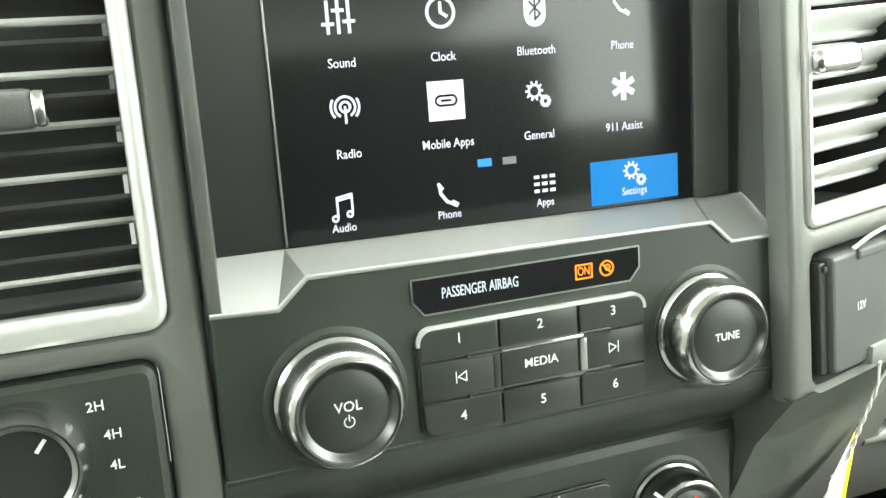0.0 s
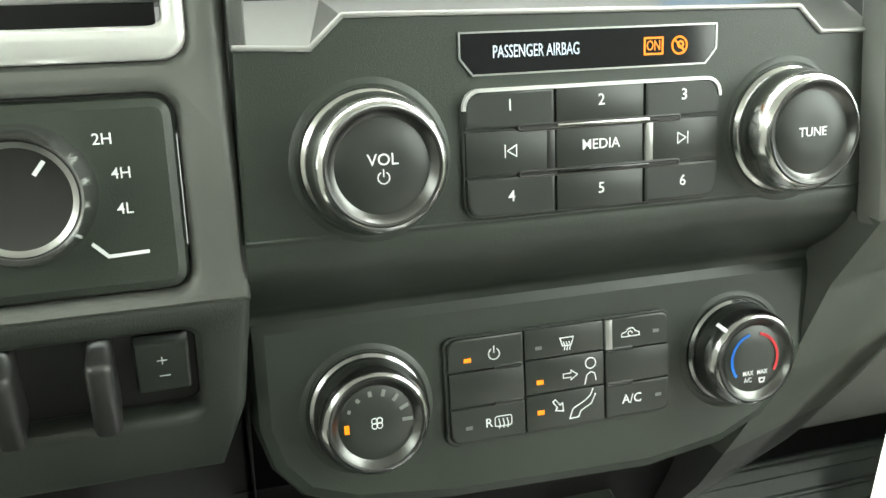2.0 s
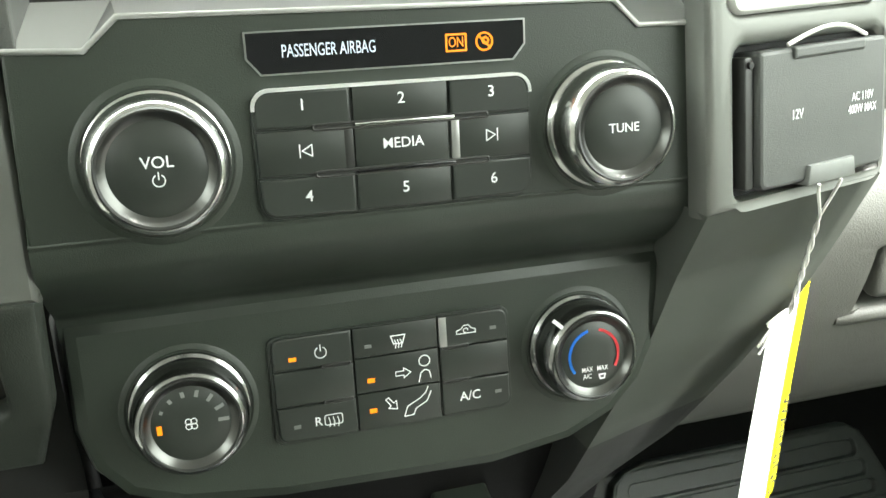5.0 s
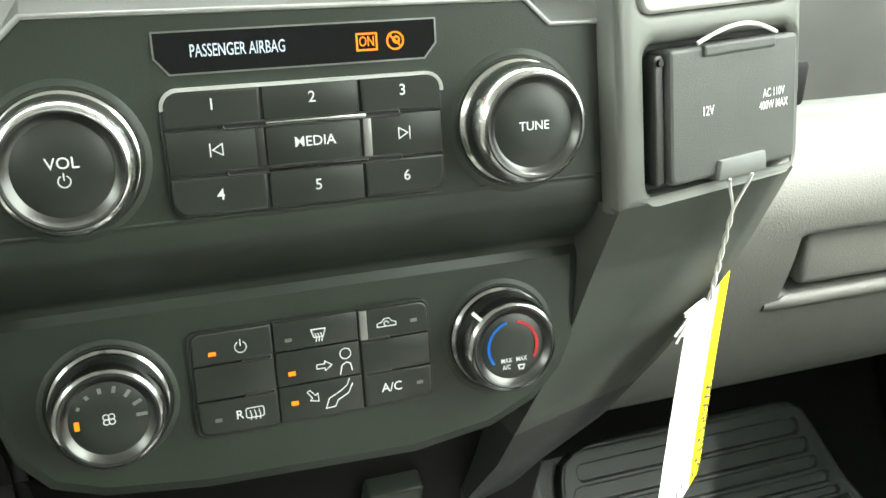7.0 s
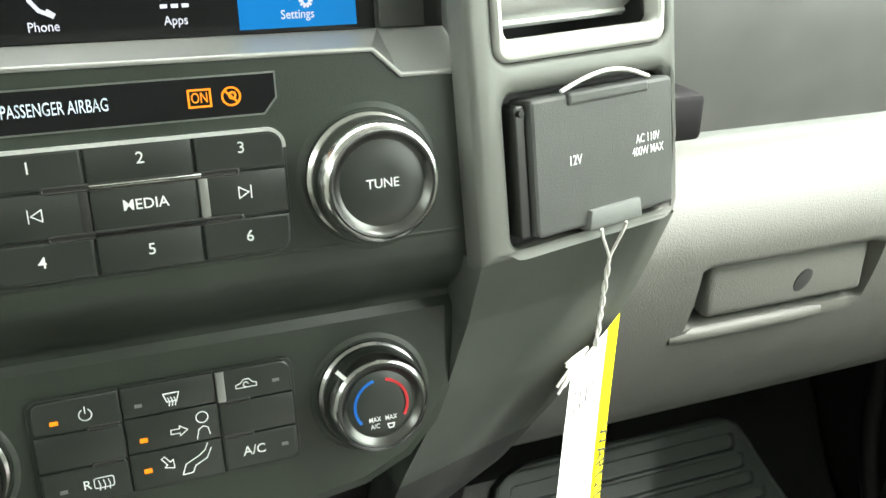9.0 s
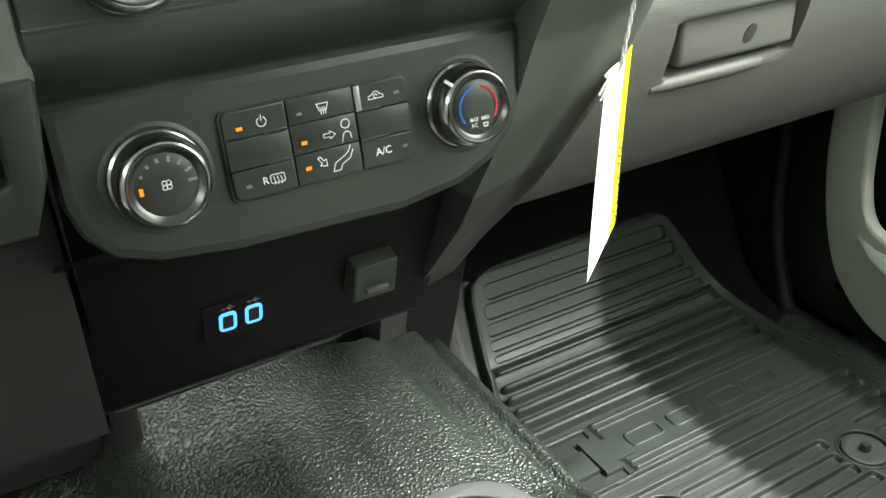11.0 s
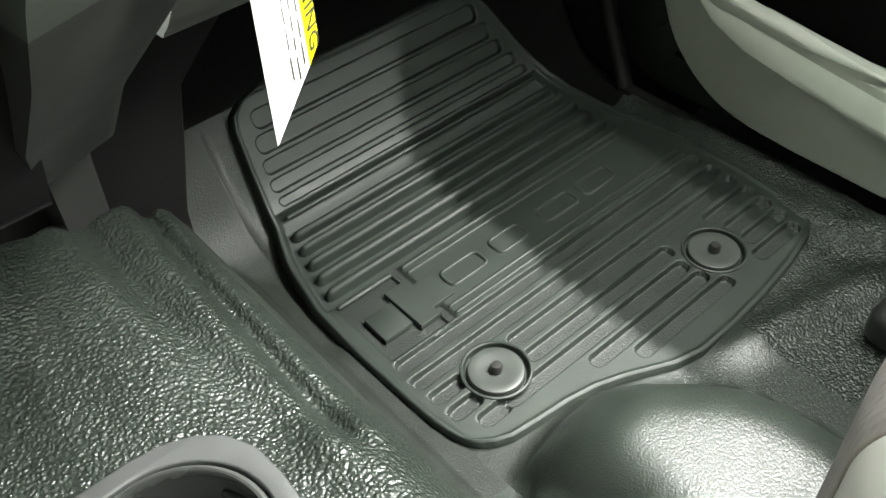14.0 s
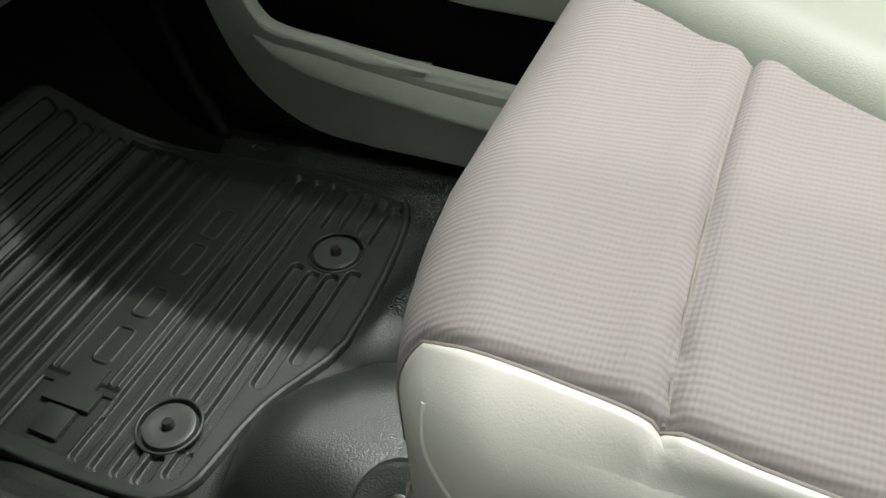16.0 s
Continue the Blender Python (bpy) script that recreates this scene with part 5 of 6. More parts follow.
def climate():
    t = thing("climate_controls", (0.0, 0.0, 0.544), "black climate control panel with fan and temperature knobs and mode keys", "climate control")
    cols = [(-0.0505, -0.0185), (-0.0180, 0.0172), (0.0180, 0.0478)]
    part("key_bed", prism("key_bed", rounded(0.1010, 0.0450, 0.004, 5, -0.0014, -0.0055), -0.002, 0.0018, BUTTON, 0.0003), t, CLI)

    def key_at(x0, x1, s0, s1, r=0.0003, corner=None, h=0.0034):
        rs = [r] * 4
        if corner is not None:
            rs[corner] = 0.004
        return part("key", prism("key", rounded(x1 - x0, s1 - s0, rs, 4, (x0 + x1) / 2, (s0 + s1) / 2), 0.0, h, BUTTON, 0.0009), t, CLI, "soft black key")

    a, b, c = cols
    H = 0.0035
    pw = key_at(a[0], a[1], 0.0032, 0.0165, corner=1)
    part("legend", strokes("legend", [arc(0.0023, 120, 420, 18), [(0, 0.0006), (0, 0.0032)]], 0.00045, WHITE, 0.0001), pw, at(CLI, -0.0312, 0.0090, H))
    part("lamp", prism("lamp", rounded(0.0030, 0.0016, 0.0002, 2), 0, 0.0002, AMBER), pw, at(CLI, -0.0425, 0.0077, H), "amber indicator")
    key_at(a[0], a[1], -0.0118, 0.0027)
    rd = key_at(a[0], a[1], -0.0268, -0.0123, corner=2)
    part("legend", lettering("legend", "R", 0.0052, WHITE, 0.00006), rd, at(CLI, -0.0345, -0.0198, H))
    part("legend", strokes("legend", [rounded(0.0072, 0.0042, 0.0008, 2) + [rounded(0.0072, 0.0042, 0.0008, 2)[0]]] + [[(x, -0.0030), (x + 0.0003, -0.001), (x - 0.0002, 0.001)] for x in (-0.0018, 0, 0.0018)], 0.0004, WHITE, 0.0001), rd, at(CLI, -0.0283, -0.0196, H))
    part("lamp", prism("lamp", rounded(0.0028, 0.0015, 0.0002, 2), 0, 0.0002, LEGEND_DIM), rd, at(CLI, -0.0430, -0.0205, H))
    df = key_at(b[0], b[1], 0.0040, 0.0165)
    part("legend", strokes("legend", [[(-0.0030, 0.0022), (0.0030, 0.0022), (0.0019, -0.0012), (-0.0019, -0.0012), (-0.0030, 0.0022)]] + [[(x, -0.0030), (x + 0.0004, -0.0014), (x - 0.0002, 0.0004)] for x in (-0.0012, 0, 0.0012)], 0.00045, WHITE, 0.0001), df, at(CLI, 0.0005, 0.0092, H))
    part("lamp", prism("lamp", rounded(0.0028, 0.0014, 0.0002, 2), 0, 0.0002, LEGEND_DIM), df, at(CLI, -0.0120, 0.0085, H))
    fc = key_at(b[0], b[1], -0.0110, 0.0035)
    part("legend", strokes("legend", [arc(0.0023, 0, 360, 18, 0.0110, 0.0020), [(0.0082, -0.0068), (0.0092, -0.0030), (0.0110, -0.0018), (0.0128, -0.0026), (0.0134, -0.0056)]], 0.00045, WHITE, 0.0001), fc, at(CLI, 0.0, -0.0030, H))
    part("legend", strokes("legend", [[(-0.0028, -0.0008), (-0.0028, 0.0010), (0.0006, 0.0010), (0.0006, 0.0022), (0.0036, 0.0001), (0.0006, -0.0020), (0.0006, -0.0008), (-0.0028, -0.0008)]], 0.0004, WHITE, 0.0001), fc, at(CLI, 0.0014, -0.0050, H))
    part("lamp", prism("lamp", rounded(0.0030, 0.0018, 0.0002, 2), 0, 0.0002, AMBER), fc, at(CLI, -0.0118, -0.0060, H), "amber indicator")
    ft = key_at(b[0], b[1], -0.0268, -0.0115)
    part("legend", strokes("legend", [[(-0.0040, -0.0062), (-0.0024, -0.0020), (0.0030, 0.0006), (0.0056, 0.0026), (0.0068, 0.0052)], [(-0.0040, -0.0062), (0.0000, -0.0060), (0.0012, -0.0034), (0.0060, -0.0010), (0.0080, 0.0030)]], 0.00045, WHITE, 0.0001), ft, at(CLI, 0.0050, -0.0175, H))
    part("legend", strokes("legend", [[(-0.0024, 0.0022), (-0.0012, 0.0030), (0.0008, 0.0004), (0.0020, 0.0012), (0.0022, -0.0024), (-0.0014, -0.0016), (-0.0004, -0.0006), (-0.0024, 0.0022)]], 0.0004, WHITE, 0.0001), ft, at(CLI, -0.0040, -0.0175, H))
    part("lamp", prism("lamp", rounded(0.0030, 0.0018, 0.0002, 2), 0, 0.0002, AMBER), ft, at(CLI, -0.0118, -0.0190, H), "amber indicator")
    rc = key_at(c[0], c[1], 0.0030, 0.0165, corner=0)
    part("legend", strokes("legend", [[(-0.0040, -0.0012), (-0.0040, 0.0002), (-0.0020, 0.0008), (-0.0008, 0.0022), (0.0014, 0.0022), (0.0024, 0.0008), (0.0042, 0.0002), (0.0042, -0.0012), (-0.0040, -0.0012)], arc(0.0010, 0, 270, 8, 0.0, 0.0)], 0.0004, WHITE, 0.0001), rc, at(CLI, 0.0295, 0.0092, H))
    part("lamp", prism("lamp", rounded(0.0028, 0.0014, 0.0002, 2), 0, 0.0002, LEGEND_DIM), rc, at(CLI, 0.0415, 0.0088, H))
    key_at(c[0], c[1], -0.0118, 0.0025)
    ac = key_at(c[0], c[1], -0.0268, -0.0123, corner=3)
    part("legend", lettering("legend", "A/C", 0.0056, WHITE, 0.00006), ac, at(CLI, 0.0300, -0.0195, H))
    part("lamp", prism("lamp", rounded(0.0028, 0.0014, 0.0002, 2), 0, 0.0002, LEGEND_DIM), ac, at(CLI, 0.0425, -0.0195, H))
    for x, s in ((-0.0255, 0.0030), (-0.0255, -0.0120), (0.0245, 0.0028), (0.0245, -0.0120)):
        part("finger_slot", prism("finger_slot", rounded(0.0125, 0.0024, 0.0011, 4, x, s), 0.0, 0.0037, BLACK_SMOOTH, 0.0006, 0.0004), t, CLI)
    # bright facet drawn as the glint on the key's right side
    part("key_facet", prism("key_facet", rounded(0.0034, 0.0128, 0.0003, 2, 0.0196, 0.0097), 0.001, 0.0038, SATIN_DARK, 0.0006), t, CLI)
    k = knob(t, at(CLI, -0.0830, -0.0070), DARK_CHROME, 0.0205, "gloss black fan speed knob")
    part("legend", strokes("legend", [arc(0.0011, 0, 360, 10, 0.0014 * math.cos(radians(q)), 0.0014 * math.sin(radians(q))) for q in (45, 135, 225, 315)], 0.00035, WHITE, 0.0001), k, at(CLI, -0.0830, -0.0070, 0.0161))
    part("lamp", prism("lamp", rounded(0.0018, 0.0034, 0.0002, 2), 0, 0.0002, AMBER), k, at(CLI, -0.0945, -0.0078, 0.0160), "amber indicator")
    for i, a in enumerate(range(150, -1, -25)):
        q = 0.0003 + 0.00012 * i
        part("speed_mark", prism("speed_mark", rounded(0.0014, 4 * q, 0.0001, 1), 0, 0.00008, LEGEND_DIM), k, at(CLI, -0.0830 + 0.0118 * math.cos(radians(a)), -0.0070 + 0.0118 * math.sin(radians(a)), 0.0160) @ pose(0, 0, 0, 0, 0, a - 90))
    k = knob(t, at(CLI, 0.0815, -0.0060), DARK_CHROME, 0.0205, "gloss black temperature knob")
    part("cold_arc", strokes("cold_arc", [arc(0.0112, 105, 215, 20)], 0.0012, BLUE, 0.0002), k, at(CLI, 0.0815, -0.0060, 0.0160), "blue cold arc")
    part("hot_arc", strokes("hot_arc", [arc(0.0112, 75, -30, 20)], 0.0012, RED, 0.0002), k, at(CLI, 0.0815, -0.0060, 0.0160), "red warm arc")
    part("legend", lettering("legend", "MAX\nA/C", 0.0030, WHITE, 0.00005, 1.0, 0.80), k, at(CLI, 0.0782, -0.0135, 0.0161))
    part("legend", lettering("legend", "MAX", 0.0030, WHITE, 0.00005, 1.0, 0.80), k, at(CLI, 0.0852, -0.0121, 0.0161))
    part("legend", strokes("legend", [[(-0.0014, 0.0009), (0.0014, 0.0009), (0.0009, -0.0009), (-0.0009, -0.0009), (-0.0014, 0.0009)]], 0.0006, WHITE, 0.0001), k, at(CLI, 0.0850, -0.0157, 0.0161))
    part("pointer", prism("pointer", rounded(0.0016, 0.0050, 0.0003, 2), 0, 0.0006, WHITE), k, at(CLI, 0.0815, -0.0060, 0.0) @ pose(-0.0140, 0.0140, 0.0165, 0, 0, 45) @ pose(0, 0.0020, -0.0016, -40, 0, 0), "white pointer")


climate()


# ---- lower panel sockets ----
def lower_sockets():
    t = thing("usb_sockets", (-0.04, 0.081, 0.41), "two lit blue usb sockets in a black panel", "usb socket")
    m = leaned((-0.0375, 0.0800, 0.4085), -16)
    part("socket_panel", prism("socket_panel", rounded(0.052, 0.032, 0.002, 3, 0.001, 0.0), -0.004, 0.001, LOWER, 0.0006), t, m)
    for x in (-0.0100, 0.0062):
        loop = rounded(0.0088, 0.0135, 0.0022, 3)
        p = part("port", prism("port", rounded(0.0068, 0.0116, 0.0015, 3), 0, 0.0008, DEEP), t, at(m, x, -0.0005, 0.001))
        part("port_light", strokes("port_light", [loop + [loop[0]]], 0.0019, USB_BLUE, 0.0012), p, at(m, x, -0.0005, 0.001), "glowing blue socket outline")
        part("port_mark", strokes("port_mark", [[(-0.0034, 0), (0.0034, 0)], [(-0.0012, 0), (0.0004, 0.0018), (0.0016, 0.0018)], [(-0.0004, 0), (0.0010, -0.0016)], arc(0.0007, 0, 360, 6, -0.0036, 0)], 0.0007, LEGEND_DIM, 0.0002), p, at(m, x + 0.0008, 0.0108, 0.001))
    c = thing("socket_cover", (0.045, 0.07, 0.41), "small grey hinged socket cover with a finger tab", "socket cover")
    m = leaned((0.0455, 0.0700, 0.4125), -14)
    part("lid", prism("lid", rounded(0.0305, 0.0300, 0.0025, 4), -0.012, 0.004, BLACK, 0.002), c, m)
    part("tab", box("tab", -0.0075, 0.0085, -0.0075, -0.0035, 0.003, 0.0075, GREY_DARK, 0.001), c, m)


lower_sockets()


# ---- trim with the driver side vent and the drive switch ----
def slats(parent, m, x0, x1, ys, depth, tilt, mat, w=0.012, h=0.0019, body=None):
    for y in ys:
        place = at(m, 0, y, -depth) @ pose(0, 0, 0, tilt, 0, 0)
        # bodies default to near-black for the shade inside the vent
        blade = part("slat", prism("slat", [(x0, -w / 2 + 0.0015), (x1, -w / 2 + 0.0015), (x1, w / 2), (x0, w / 2)], -0.0009, 0.0009, body or DEEP, 0.0006), parent, place)
        part("slat_edge", prism("slat_edge", [(x0, -w / 2 - 0.0012), (x1, -w / 2 - 0.0012), (x1, -w / 2 + 0.0022), (x0, -w / 2 + 0.0022)], -h, h, mat, 0.0011), blade, place, "satin front edge")


def left_trim():
    t = thing("driver_trim_panel", (-0.2, 0.01, 0.65), "dark silver dash trim with vent and switch openings beside the centre stack", "dash trim")
    vent = rounded(0.1775, 0.145, 0.007, 5, -0.0613, 0.0960)
    switch = rounded(0.160, 0.0625, 0.007, 5, -0.0575, -0.0180)
    low = rounded(0.150, 0.0390, 0.005, 4, -0.0535, -0.0860)
    outer = [(-0.24, -0.0560), (0.0405, -0.0560), (0.0400, 0.0), (0.0400, 0.19), (-0.24, 0.19)]
    part("panel", plate("panel", outer, [vent, switch], 0.016, GREY, 0.0045), t, LFT)
    LOW = at(LFT, 0, -0.0545, -0.0004) @ pose(0, 0, 0, 26, 0, 0) @ pose(0, 0.0545, 0)
    outer = [(-0.24, -0.135), (0.028, -0.135), (0.0370, -0.105), (0.0405, -0.0545), (-0.24, -0.0545)]
    # downturned part of the trim, with its shade in the material colour
    part("lower_panel", plate("lower_panel", outer, [low], 0.012, TRIM_LOW, 0.0040), t, LOW)
    v = thing("driver_vent", (-0.23, 0.02, 0.74), "dashboard air vent with satin rim and horizontal slats", "air vent")
    part("rim", plate("rim", rounded(0.1785, 0.146, 0.008, 5, -0.0613, 0.0960), [rounded(0.1642, 0.1275, 0.004, 5, -0.0609, 0.0972)], 0.010, SATIN_GREY, 0.0028), v, at(LFT, 0, 0, 0.0016), "satin grey rim")
    slats(v, LFT, -0.14, 0.0215, [0.0484 + 0.0173 * i for i in range(7)], 0.010, 62, SLAT, 0.018, 0.0026)
    # vent back and walls hold the inner shade in their colour
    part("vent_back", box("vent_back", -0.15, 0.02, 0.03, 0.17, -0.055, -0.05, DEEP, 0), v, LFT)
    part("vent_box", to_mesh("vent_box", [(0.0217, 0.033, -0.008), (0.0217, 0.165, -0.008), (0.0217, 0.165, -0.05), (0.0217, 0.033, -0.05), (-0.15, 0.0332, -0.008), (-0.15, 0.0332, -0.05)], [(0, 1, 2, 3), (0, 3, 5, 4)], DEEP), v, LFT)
    tab = part("tab", box("tab", -0.055, -0.003, 0.0945, 0.1075, -0.012, 0.006, GREY_DARK, 0.004, 3), v, LFT, "vent adjuster tab")
    part("tab_end", box("tab_end", -0.0050, -0.0005, 0.0950, 0.1070, -0.010, 0.0065, CHROME, 0.0018), tab, LFT, "chrome tip")
    s = thing("drive_mode_switch", (-0.2, 0.0, 0.636), "black four wheel drive rotary switch panel with white markings", "switch")
    part("switch_plate", prism("switch_plate", rounded(0.1590, 0.0615, 0.0065, 5, -0.0575, -0.0180), -0.012, 0.0002, BLACK, 0.0035), s, LFT)
    k = part("knob", lathe("knob", [(0.0215, 0.0), (0.0212, 0.004), (0.0205, 0.009), (0.0185, 0.0160), (0.0172, 0.0126)], CHROME, 56), s, at(LFT, -0.0240, -0.0150), "chrome-ringed rotary knob")
    part("cap", lathe("cap", [(0.0172, 0.0126), (0.0160, 0.0112), (0.0150, 0.0108), (0.0, 0.0112)], BLACK_SMOOTH, 56), k, at(LFT, -0.0240, -0.0150))
    part("chamfer", lathe("chamfer", [(0.0168, 0.0124), (0.0156, 0.0115), (0.0150, 0.0113)], SATIN, 56), k, at(LFT, -0.0240, -0.0150))
    part("pointer", prism("pointer", rounded(0.0013, 0.0050, 0.0002, 2), 0, 0.0004, WHITE), k, at(LFT, -0.0240, -0.0150, 0.0112) @ pose(0, 0, 0, 0, 0, -38) @ pose(0, 0.0110, 0))
    for text, x, y in (("2H", 0.0002, 0.0002), ("4H", 0.0046, -0.0105), ("4L", 0.0046, -0.0215)):
        part("legend", lettering("legend", text, 0.0049, WHITE, 0.00006), s, at(LFT, x, y, 0.0004))
    part("mark", strokes("mark", [[(-0.0060, -0.0318), (-0.0018, -0.0360), (0.0100, -0.0355)]], 0.0011, WHITE, 0.0004), s, at(LFT, 0, 0, 0.0002))
    w = thing("brake_gain_switches", (-0.19, 0.0, 0.565), "black lower switch recess with toggle levers and plus and minus markings", "switch")
    part("recess", plate("recess", rounded(0.149, 0.0385, 0.005, 4, -0.0535, -0.0860), [], 0.004, BLACK_SMOOTH), w, at(LOW, 0, 0, -0.010))
    for x in (-0.0090, -0.0390):
        part("lever", box("lever", x - 0.005, x + 0.004, -0.103, -0.070, -0.012, 0.008, BLACK_SMOOTH, 0.003, 3), w, LOW)
    part("key", prism("key", rounded(0.018, 0.022, 0.001, 2, 0.0100, -0.0830), -0.008, -0.003, BUTTON, 0.001), w, LOW)
    part("legend", strokes("legend", [[(-0.0016, 0), (0.0016, 0)], [(0, -0.0016), (0, 0.0016)]], 0.0003, WHITE, 0.0001), w, at(LOW, 0.0100, -0.0795, -0.0029))
    part("legend", strokes("legend", [[(-0.0017, 0), (0.0017, 0)]], 0.0003, WHITE, 0.0001), w, at(LOW, 0.0104, -0.0865, -0.0029))


SLAT = material("slat_silver_paint", (0.66, 0.66, 0.64), 0.36, metal=0.25, mottle=0.05)
SATIN_GREY = material("satin_vent_grey", (0.60, 0.60, 0.58), 0.33, metal=0.5, mottle=0.05)
left_trim()


# ---- passenger side column ----
def column():
    t = thing("passenger_trim_column", (0.17, 0.0, 0.6), "dark silver dash column with vent and power outlet openings", "dash trim")
    vent = rounded(0.0885, 0.115, 0.006, 4, 0.0120, 0.0985)
    out = rounded(0.0875, 0.0600, 0.005, 4, 0.0140, -0.0015)
    outer = [(-0.0455, -0.036), (0.0630, -0.036), (0.0655, 0.0), (0.0655, 0.19), (-0.0455, 0.19)]
    part("panel", plate("panel", outer, [vent, out], 0.014, GREY, 0.0045), t, COL)
    # lower leg that runs back and down to the tunnel
    S = [(0.6045, 0.1172, -0.0135, 0.2210, 0.0118, 0.232, 0.16), (0.565, 0.1240, 0.0140, 0.2230, 0.0320, 0.236, 0.16), (0.520, 0.1150, 0.0220, 0.2130, 0.0470, 0.228, 0.17), (0.480, 0.1020, 0.0320, 0.1940, 0.0600, 0.210, 0.18), (0.440, 0.0970, 0.0500, 0.1720, 0.0740, 0.190, 0.19), (0.400, 0.0900, 0.0750, 0.1450, 0.0950, 0.170, 0.21), (0.350, 0.0980, 0.1200, 0.1440, 0.1350, 0.165, 0.25), (0.290, 0.1180, 0.2100, 0.1500, 0.2200, 0.165, 0.30), (0.16, 0.1250, 0.2500, 0.1550, 0.2550, 0.170, 0.32)]
    def leg(u, v):
        p = v * (len(S) - 1)
        i = min(int(p), len(S) - 2)
        f = p - i
        q = [a + (b - a) * f for a, b in zip(S[i], S[i + 1])]
        z, lx, ly, rx, ry, bx, by = q
        L, R, B, W = Vector((lx, ly)), Vector((rx, ry)), Vector((bx, by)), Vector((lx - 0.01, ly + 0.10))
        if u < 0.25:
            xy = W.lerp(L, u / 0.25)
        elif u < 0.70:
            xy = L.lerp(R, (u - 0.25) / 0.45)
        else:
            xy = R.lerp(B, (u - 0.70) / 0.30)
        return Vector((xy.x, xy.y, z))
    # leg in the shaded copy of the column paint
    part("leg", grid("leg", lambda u, v: leg(u, v * 0.42), 20, 40, LEG, 80), t, label="dark silver lower leg of the column")
    part("foot", grid("foot", lambda u, v: leg(u, 0.42 + v * 0.58), 20, 40, FOOT, 80), t, label="black foot of the column")
    # side cover between the leg and the toe board
    cover = [(0.120, 0.150), (0.206, 0.120), (0.209, 0.182), (0.221, 0.225), (0.229, 0.254), (0.235, 0.277), (0.258, 0.297), (0.283, 0.318), (0.300, 0.345), (0.300, 0.385), (0.120, 0.385)]
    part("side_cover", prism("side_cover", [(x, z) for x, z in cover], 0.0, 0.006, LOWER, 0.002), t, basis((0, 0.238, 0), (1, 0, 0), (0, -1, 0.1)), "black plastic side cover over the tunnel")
    v = thing("passenger_vent", (0.17, 0.02, 0.73), "dashboard air vent with satin rim and angled slats", "air vent")
    part("rim", plate("rim", rounded(0.0895, 0.116, 0.006, 4, 0.0120, 0.0985), [rounded(0.0815, 0.0985, 0.004, 4, 0.0120, 0.0980)], 0.010, SATIN_GREY, 0.0026), v, at(COL, 0, 0, 0.0012), "satin grey rim")
    # blades silver all through, to show their lit upper faces
    slats(v, COL, -0.029, 0.053, [0.0600 + 0.0166 * i for i in range(6)], 0.013, 56, SLAT, 0.020, 0.0030, SLAT)
    # back and walls near-black in place of shade inside the vent
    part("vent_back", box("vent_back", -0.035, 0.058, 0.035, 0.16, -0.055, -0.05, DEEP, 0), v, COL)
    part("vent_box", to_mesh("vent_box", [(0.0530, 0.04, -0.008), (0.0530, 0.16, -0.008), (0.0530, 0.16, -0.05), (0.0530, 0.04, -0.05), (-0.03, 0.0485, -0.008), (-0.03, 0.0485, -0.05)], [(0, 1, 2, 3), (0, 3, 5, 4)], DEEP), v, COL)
    part("tab", box("tab", -0.030, 0.002, 0.106, 0.118, -0.016, 0.006, CHROME, 0.004, 3), v, COL, "bright vent adjuster tab")
    o = thing("power_outlet_cover", (0.18, 0.0, 0.64), "closed graphite power outlet cover with white voltage markings", "outlet cover")
    part("well", box("well", -0.0295, 0.0575, -0.0315, 0.0285, -0.012, -0.009, DEEP, 0), o, COL)
    lid = part("lid", prism("lid", rounded(0.0780, 0.0545, (0.002, 0.002, 0.004, 0.004), 4, 0.0177, -0.0012), -0.010, 0.0038, OUTLET, 0.0016), o, COL)
    part("side_rib", prism("side_rib", rounded(0.0050, 0.0520, 0.0015, 3, -0.0245, -0.0015), -0.010, 0.0010, BLACK_SMOOTH, 0.0008), lid, COL)
    part("hinge", prism("hinge", rounded(0.0440, 0.0050, 0.0012, 3, 0.0190, 0.0240), 0.0, 0.0052, OUTLET, 0.0012), lid, COL)
    part("thumb_tab", prism("thumb_tab", [(0.0045, -0.0300), (0.0350, -0.0300), (0.0340, -0.0218), (0.0060, -0.0218)], -0.002, 0.0062, TAB, 0.0012), lid, COL, "lighter grey thumb tab")
    part("hinge_pin", lathe("hinge_pin", [(0.0014, 0), (0.0014, 0.0012), (0, 0.0014)], DEEP, 12), lid, at(COL, -0.0245, 0.0215, 0.0012))
    part("legend", lettering("legend", "12V", 0.0056, WHITE, 0.00006, 1.0, 0.8), lid, at(COL, 0.0, -0.0003, 0.0040))
    part("legend", lettering("legend", "AC 110V\n400W MAX", 0.0052, WHITE, 0.00006, 1.0, 0.72), lid, at(COL, 0.0410, -0.0003, 0.0040))


FOOT = material("column_foot_plastic", (0.024, 0.024, 0.023), 0.5, grain=0.3, grain_size=0.0006)
OUTLET = material("outlet_cover_plastic", (0.060, 0.062, 0.060), 0.45, grain=0.3, grain_size=0.0006)
TAB = material("outlet_tab_plastic", (0.15, 0.155, 0.15), 0.45, grain=0.2, grain_size=0.0006)
column()


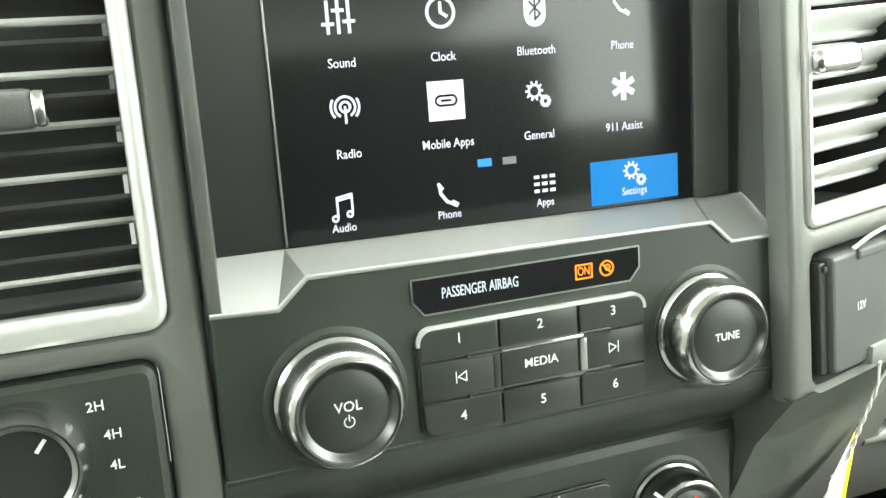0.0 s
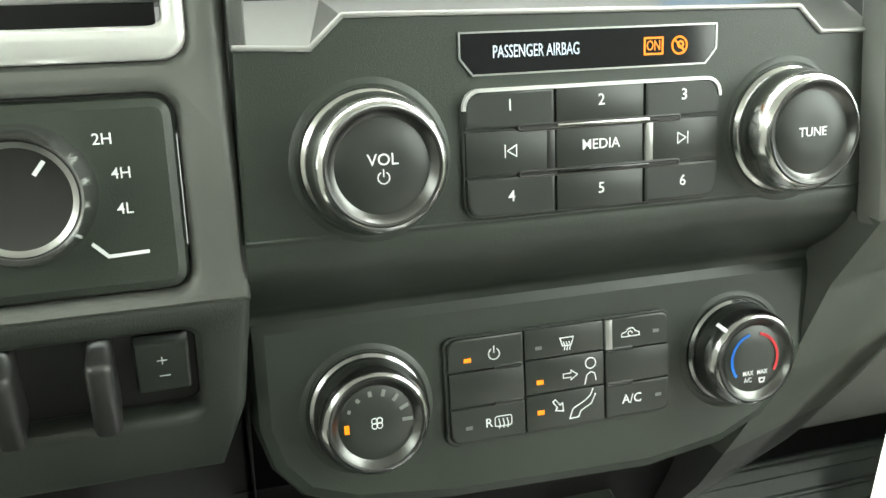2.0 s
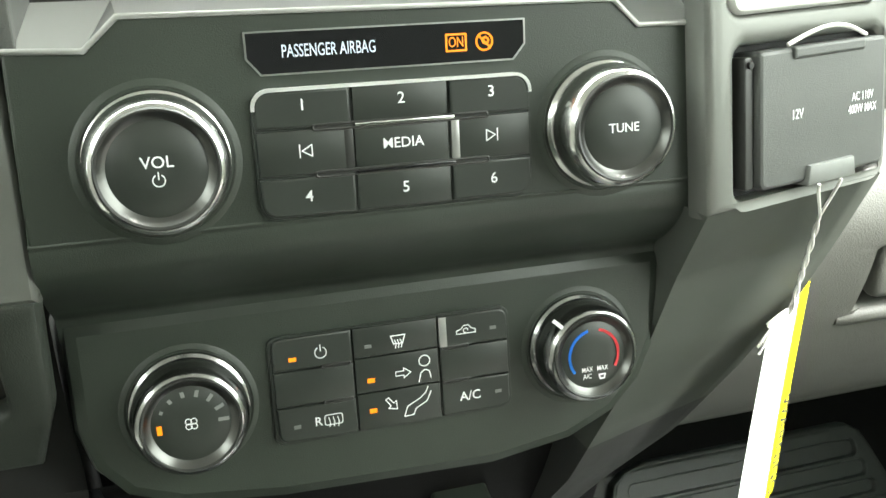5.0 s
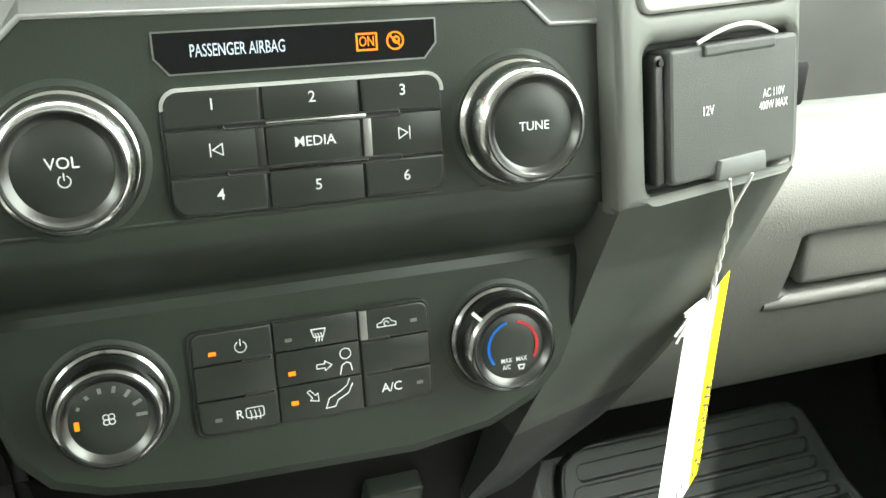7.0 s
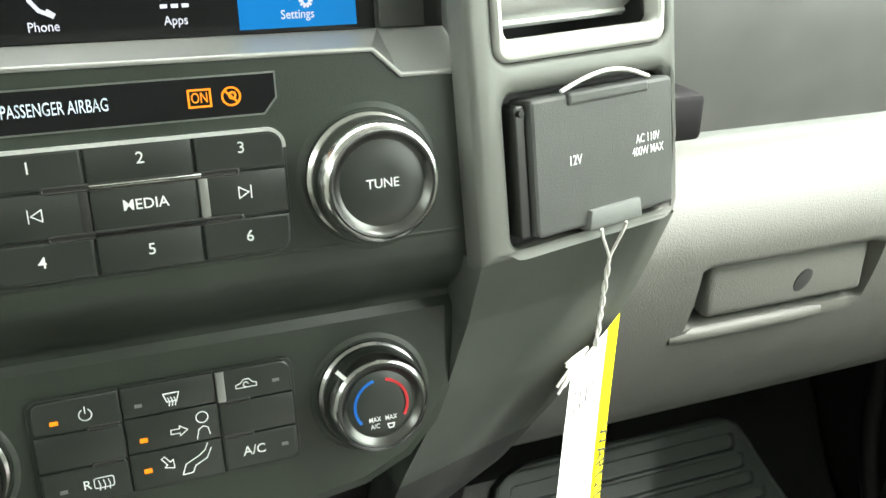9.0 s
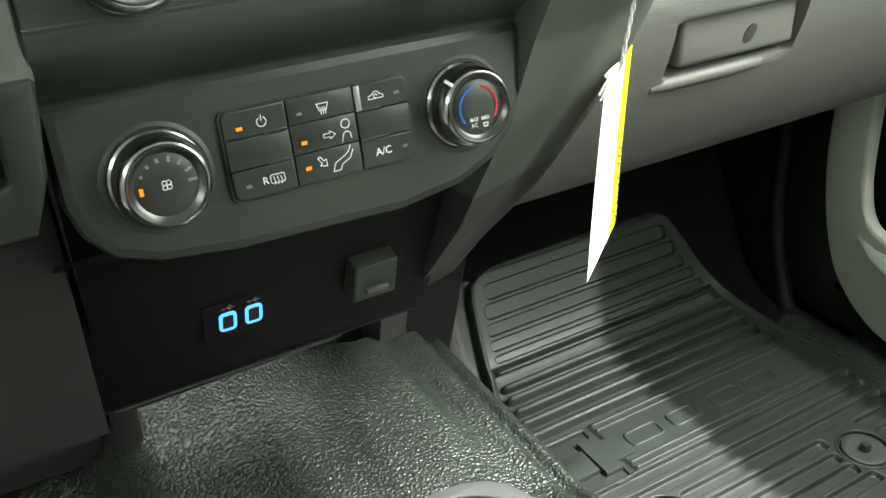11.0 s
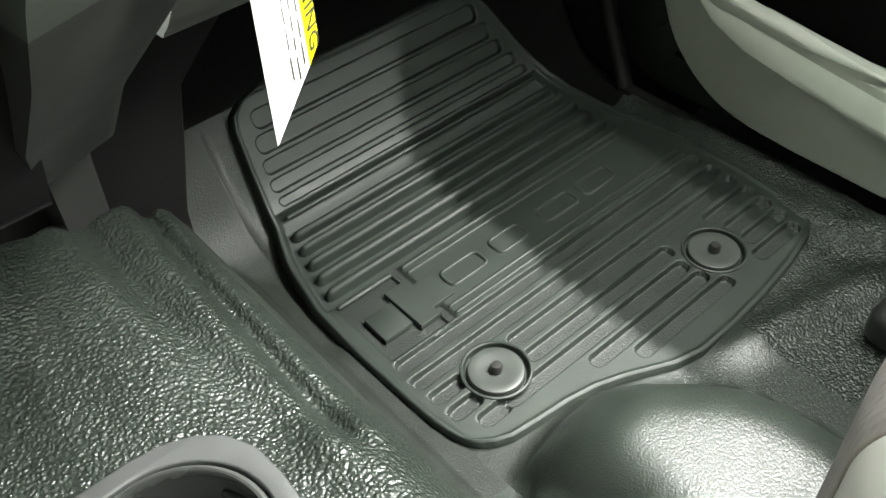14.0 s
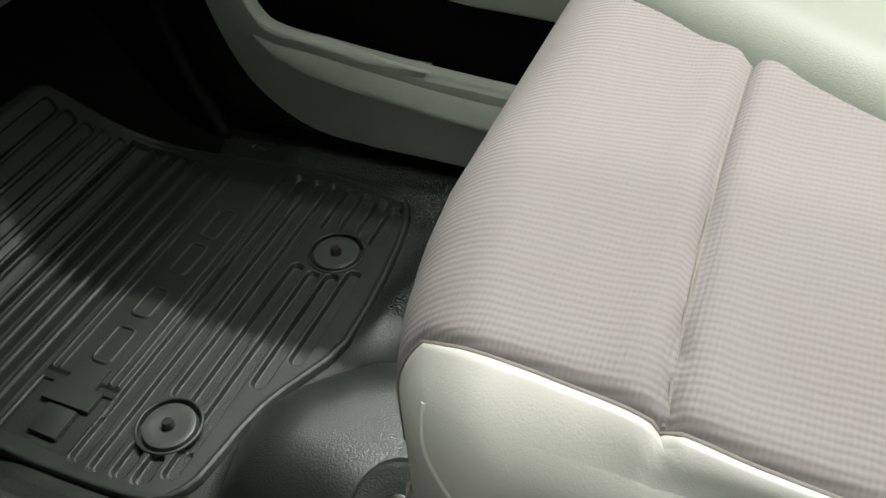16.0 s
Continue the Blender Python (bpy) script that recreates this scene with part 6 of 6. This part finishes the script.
# ---- hanging tag ----
def hang_tag():
    t = thing("warning_tag", (0.19, 0.02, 0.47), "white card warning tag with a yellow edge hanging on a string", "tag")
    m = basis((0.175, 0.014, 0.0), (math.cos(radians(30)), math.sin(radians(30)), 0), (math.sin(radians(30)), -math.cos(radians(30)), 0))

    def sheet(name, pts, mat, z, n=16):
        verts, faces = [], []
        for i in range(n + 1):
            f = i / n
            a0, a1 = Vector(pts[0]).lerp(Vector(pts[3]), f), Vector(pts[1]).lerp(Vector(pts[2]), f)
            for p in (a0, a1):
                bow = 0.0006 * math.sin(f * math.pi)
                verts += [(p.x, p.y, z - bow), (p.x, p.y, z - 0.0004 - bow)]
        for i in range(n):
            b = i * 4
            faces += [(b, b + 2, b + 6, b + 4), (b + 1, b + 5, b + 7, b + 3), (b, b + 4, b + 5, b + 1), (b + 2, b + 3, b + 7, b + 6)]
        faces += [(0, 1, 3, 2), (n * 4, n * 4 + 2, n * 4 + 3, n * 4 + 1)]
        return to_mesh(name, verts, faces, mat, 60)

    c = part("card", sheet("card", [(0.0032, 0.528), (0.0355, 0.537), (0.0340, 0.412), (-0.003, 0.396)], CARD, 0.0), t, m)
    y = part("yellow_band", sheet("yellow_band", [(0.0356, 0.537), (0.0470, 0.541), (0.0455, 0.418), (0.0341, 0.412)], YELLOW, 0.0), t, m, "yellow warning band")
    part("band_word", lettering("band_word", "WARNING", 0.0125, INK, 0.00005, 1.05, 1.0), y, m @ pose(0.0404, 0.448, 0.0003, 0, 0, -90.5))
    for i in range(5):
        x = 0.0300 - i * 0.0055
        rnd = random.Random(i)
        yy = 0.515
        lines = []
        while yy > 0.416:
            l = rnd.uniform(0.004, 0.011)
            lines.append([(x + 0.00006 * (yy - 0.5) * 100 * 0.2, yy), (x, yy - l)])
            yy -= l + rnd.uniform(0.0018, 0.004)
            if i > 2 and rnd.random() < 0.25:
                break
        part("print_line", strokes("print_line", lines, 0.0009, INK, 0.0002), c, at(m, 0, 0, 0.0002))
    s = thing("tag_string", (0.18, 0.0, 0.58), "white twisted string looped round the outlet cover", "string")
    top = [COL @ Vector((0.010, -0.030, 0.0070)), COL @ Vector((0.024, -0.0300, 0.0070))]
    end = Vector((0.1935, 0.022, 0.534))
    for k, a in enumerate(top):
        pts = []
        for i in range(40):
            f = i / 39
            p = a.lerp(end, f)
            tw = 0.0007 * ease(0.18, 0.3, f)
            mid = top[0].lerp(top[1], 0.5).lerp(end, f)
            p = p.lerp(mid, ease(0.0, 0.28, f))
            ang = f * 26 + k * math.pi
            pts.append(p + Vector((tw * math.cos(ang), tw * math.sin(ang), 0)))
        part("strand", tube("strand", pts, 0.0007, STRING), s)
    loop = [COL @ Vector((-0.006 + 0.048 * f, 0.0275 + 0.0055 * math.sin(f * math.pi), 0.0040 + 0.002 * math.sin(f * math.pi))) for f in np.linspace(0, 1, 20)]
    part("loop", tube("loop", loop, 0.0009, STRING), s)
    # knotted tails that fray out beside the card
    rnd = random.Random(4)
    for tip, bend, count in (((0.1662, 0.006, 0.5270), (0.1715, 0.006, 0.5370), 6), ((0.1675, 0.007, 0.5375), (0.1735, 0.007, 0.5425), 4)):
        a, b, c = Vector((0.1830, 0.012, 0.5425)), Vector(bend), Vector(tip)
        for i in range(count):
            off = Vector((rnd.uniform(-1, 1), rnd.uniform(-1, 1), rnd.uniform(-1, 1))) * 0.0013
            pts = [a * (1 - f) ** 2 + (b + off) * 2 * f * (1 - f) + (c + off * 1.6) * f * f for f in np.linspace(0, rnd.uniform(0.88, 1.0), 9)]
            part("tail", tube("tail", pts, 0.0006, STRING), s, label="frayed string tail")


hang_tag()
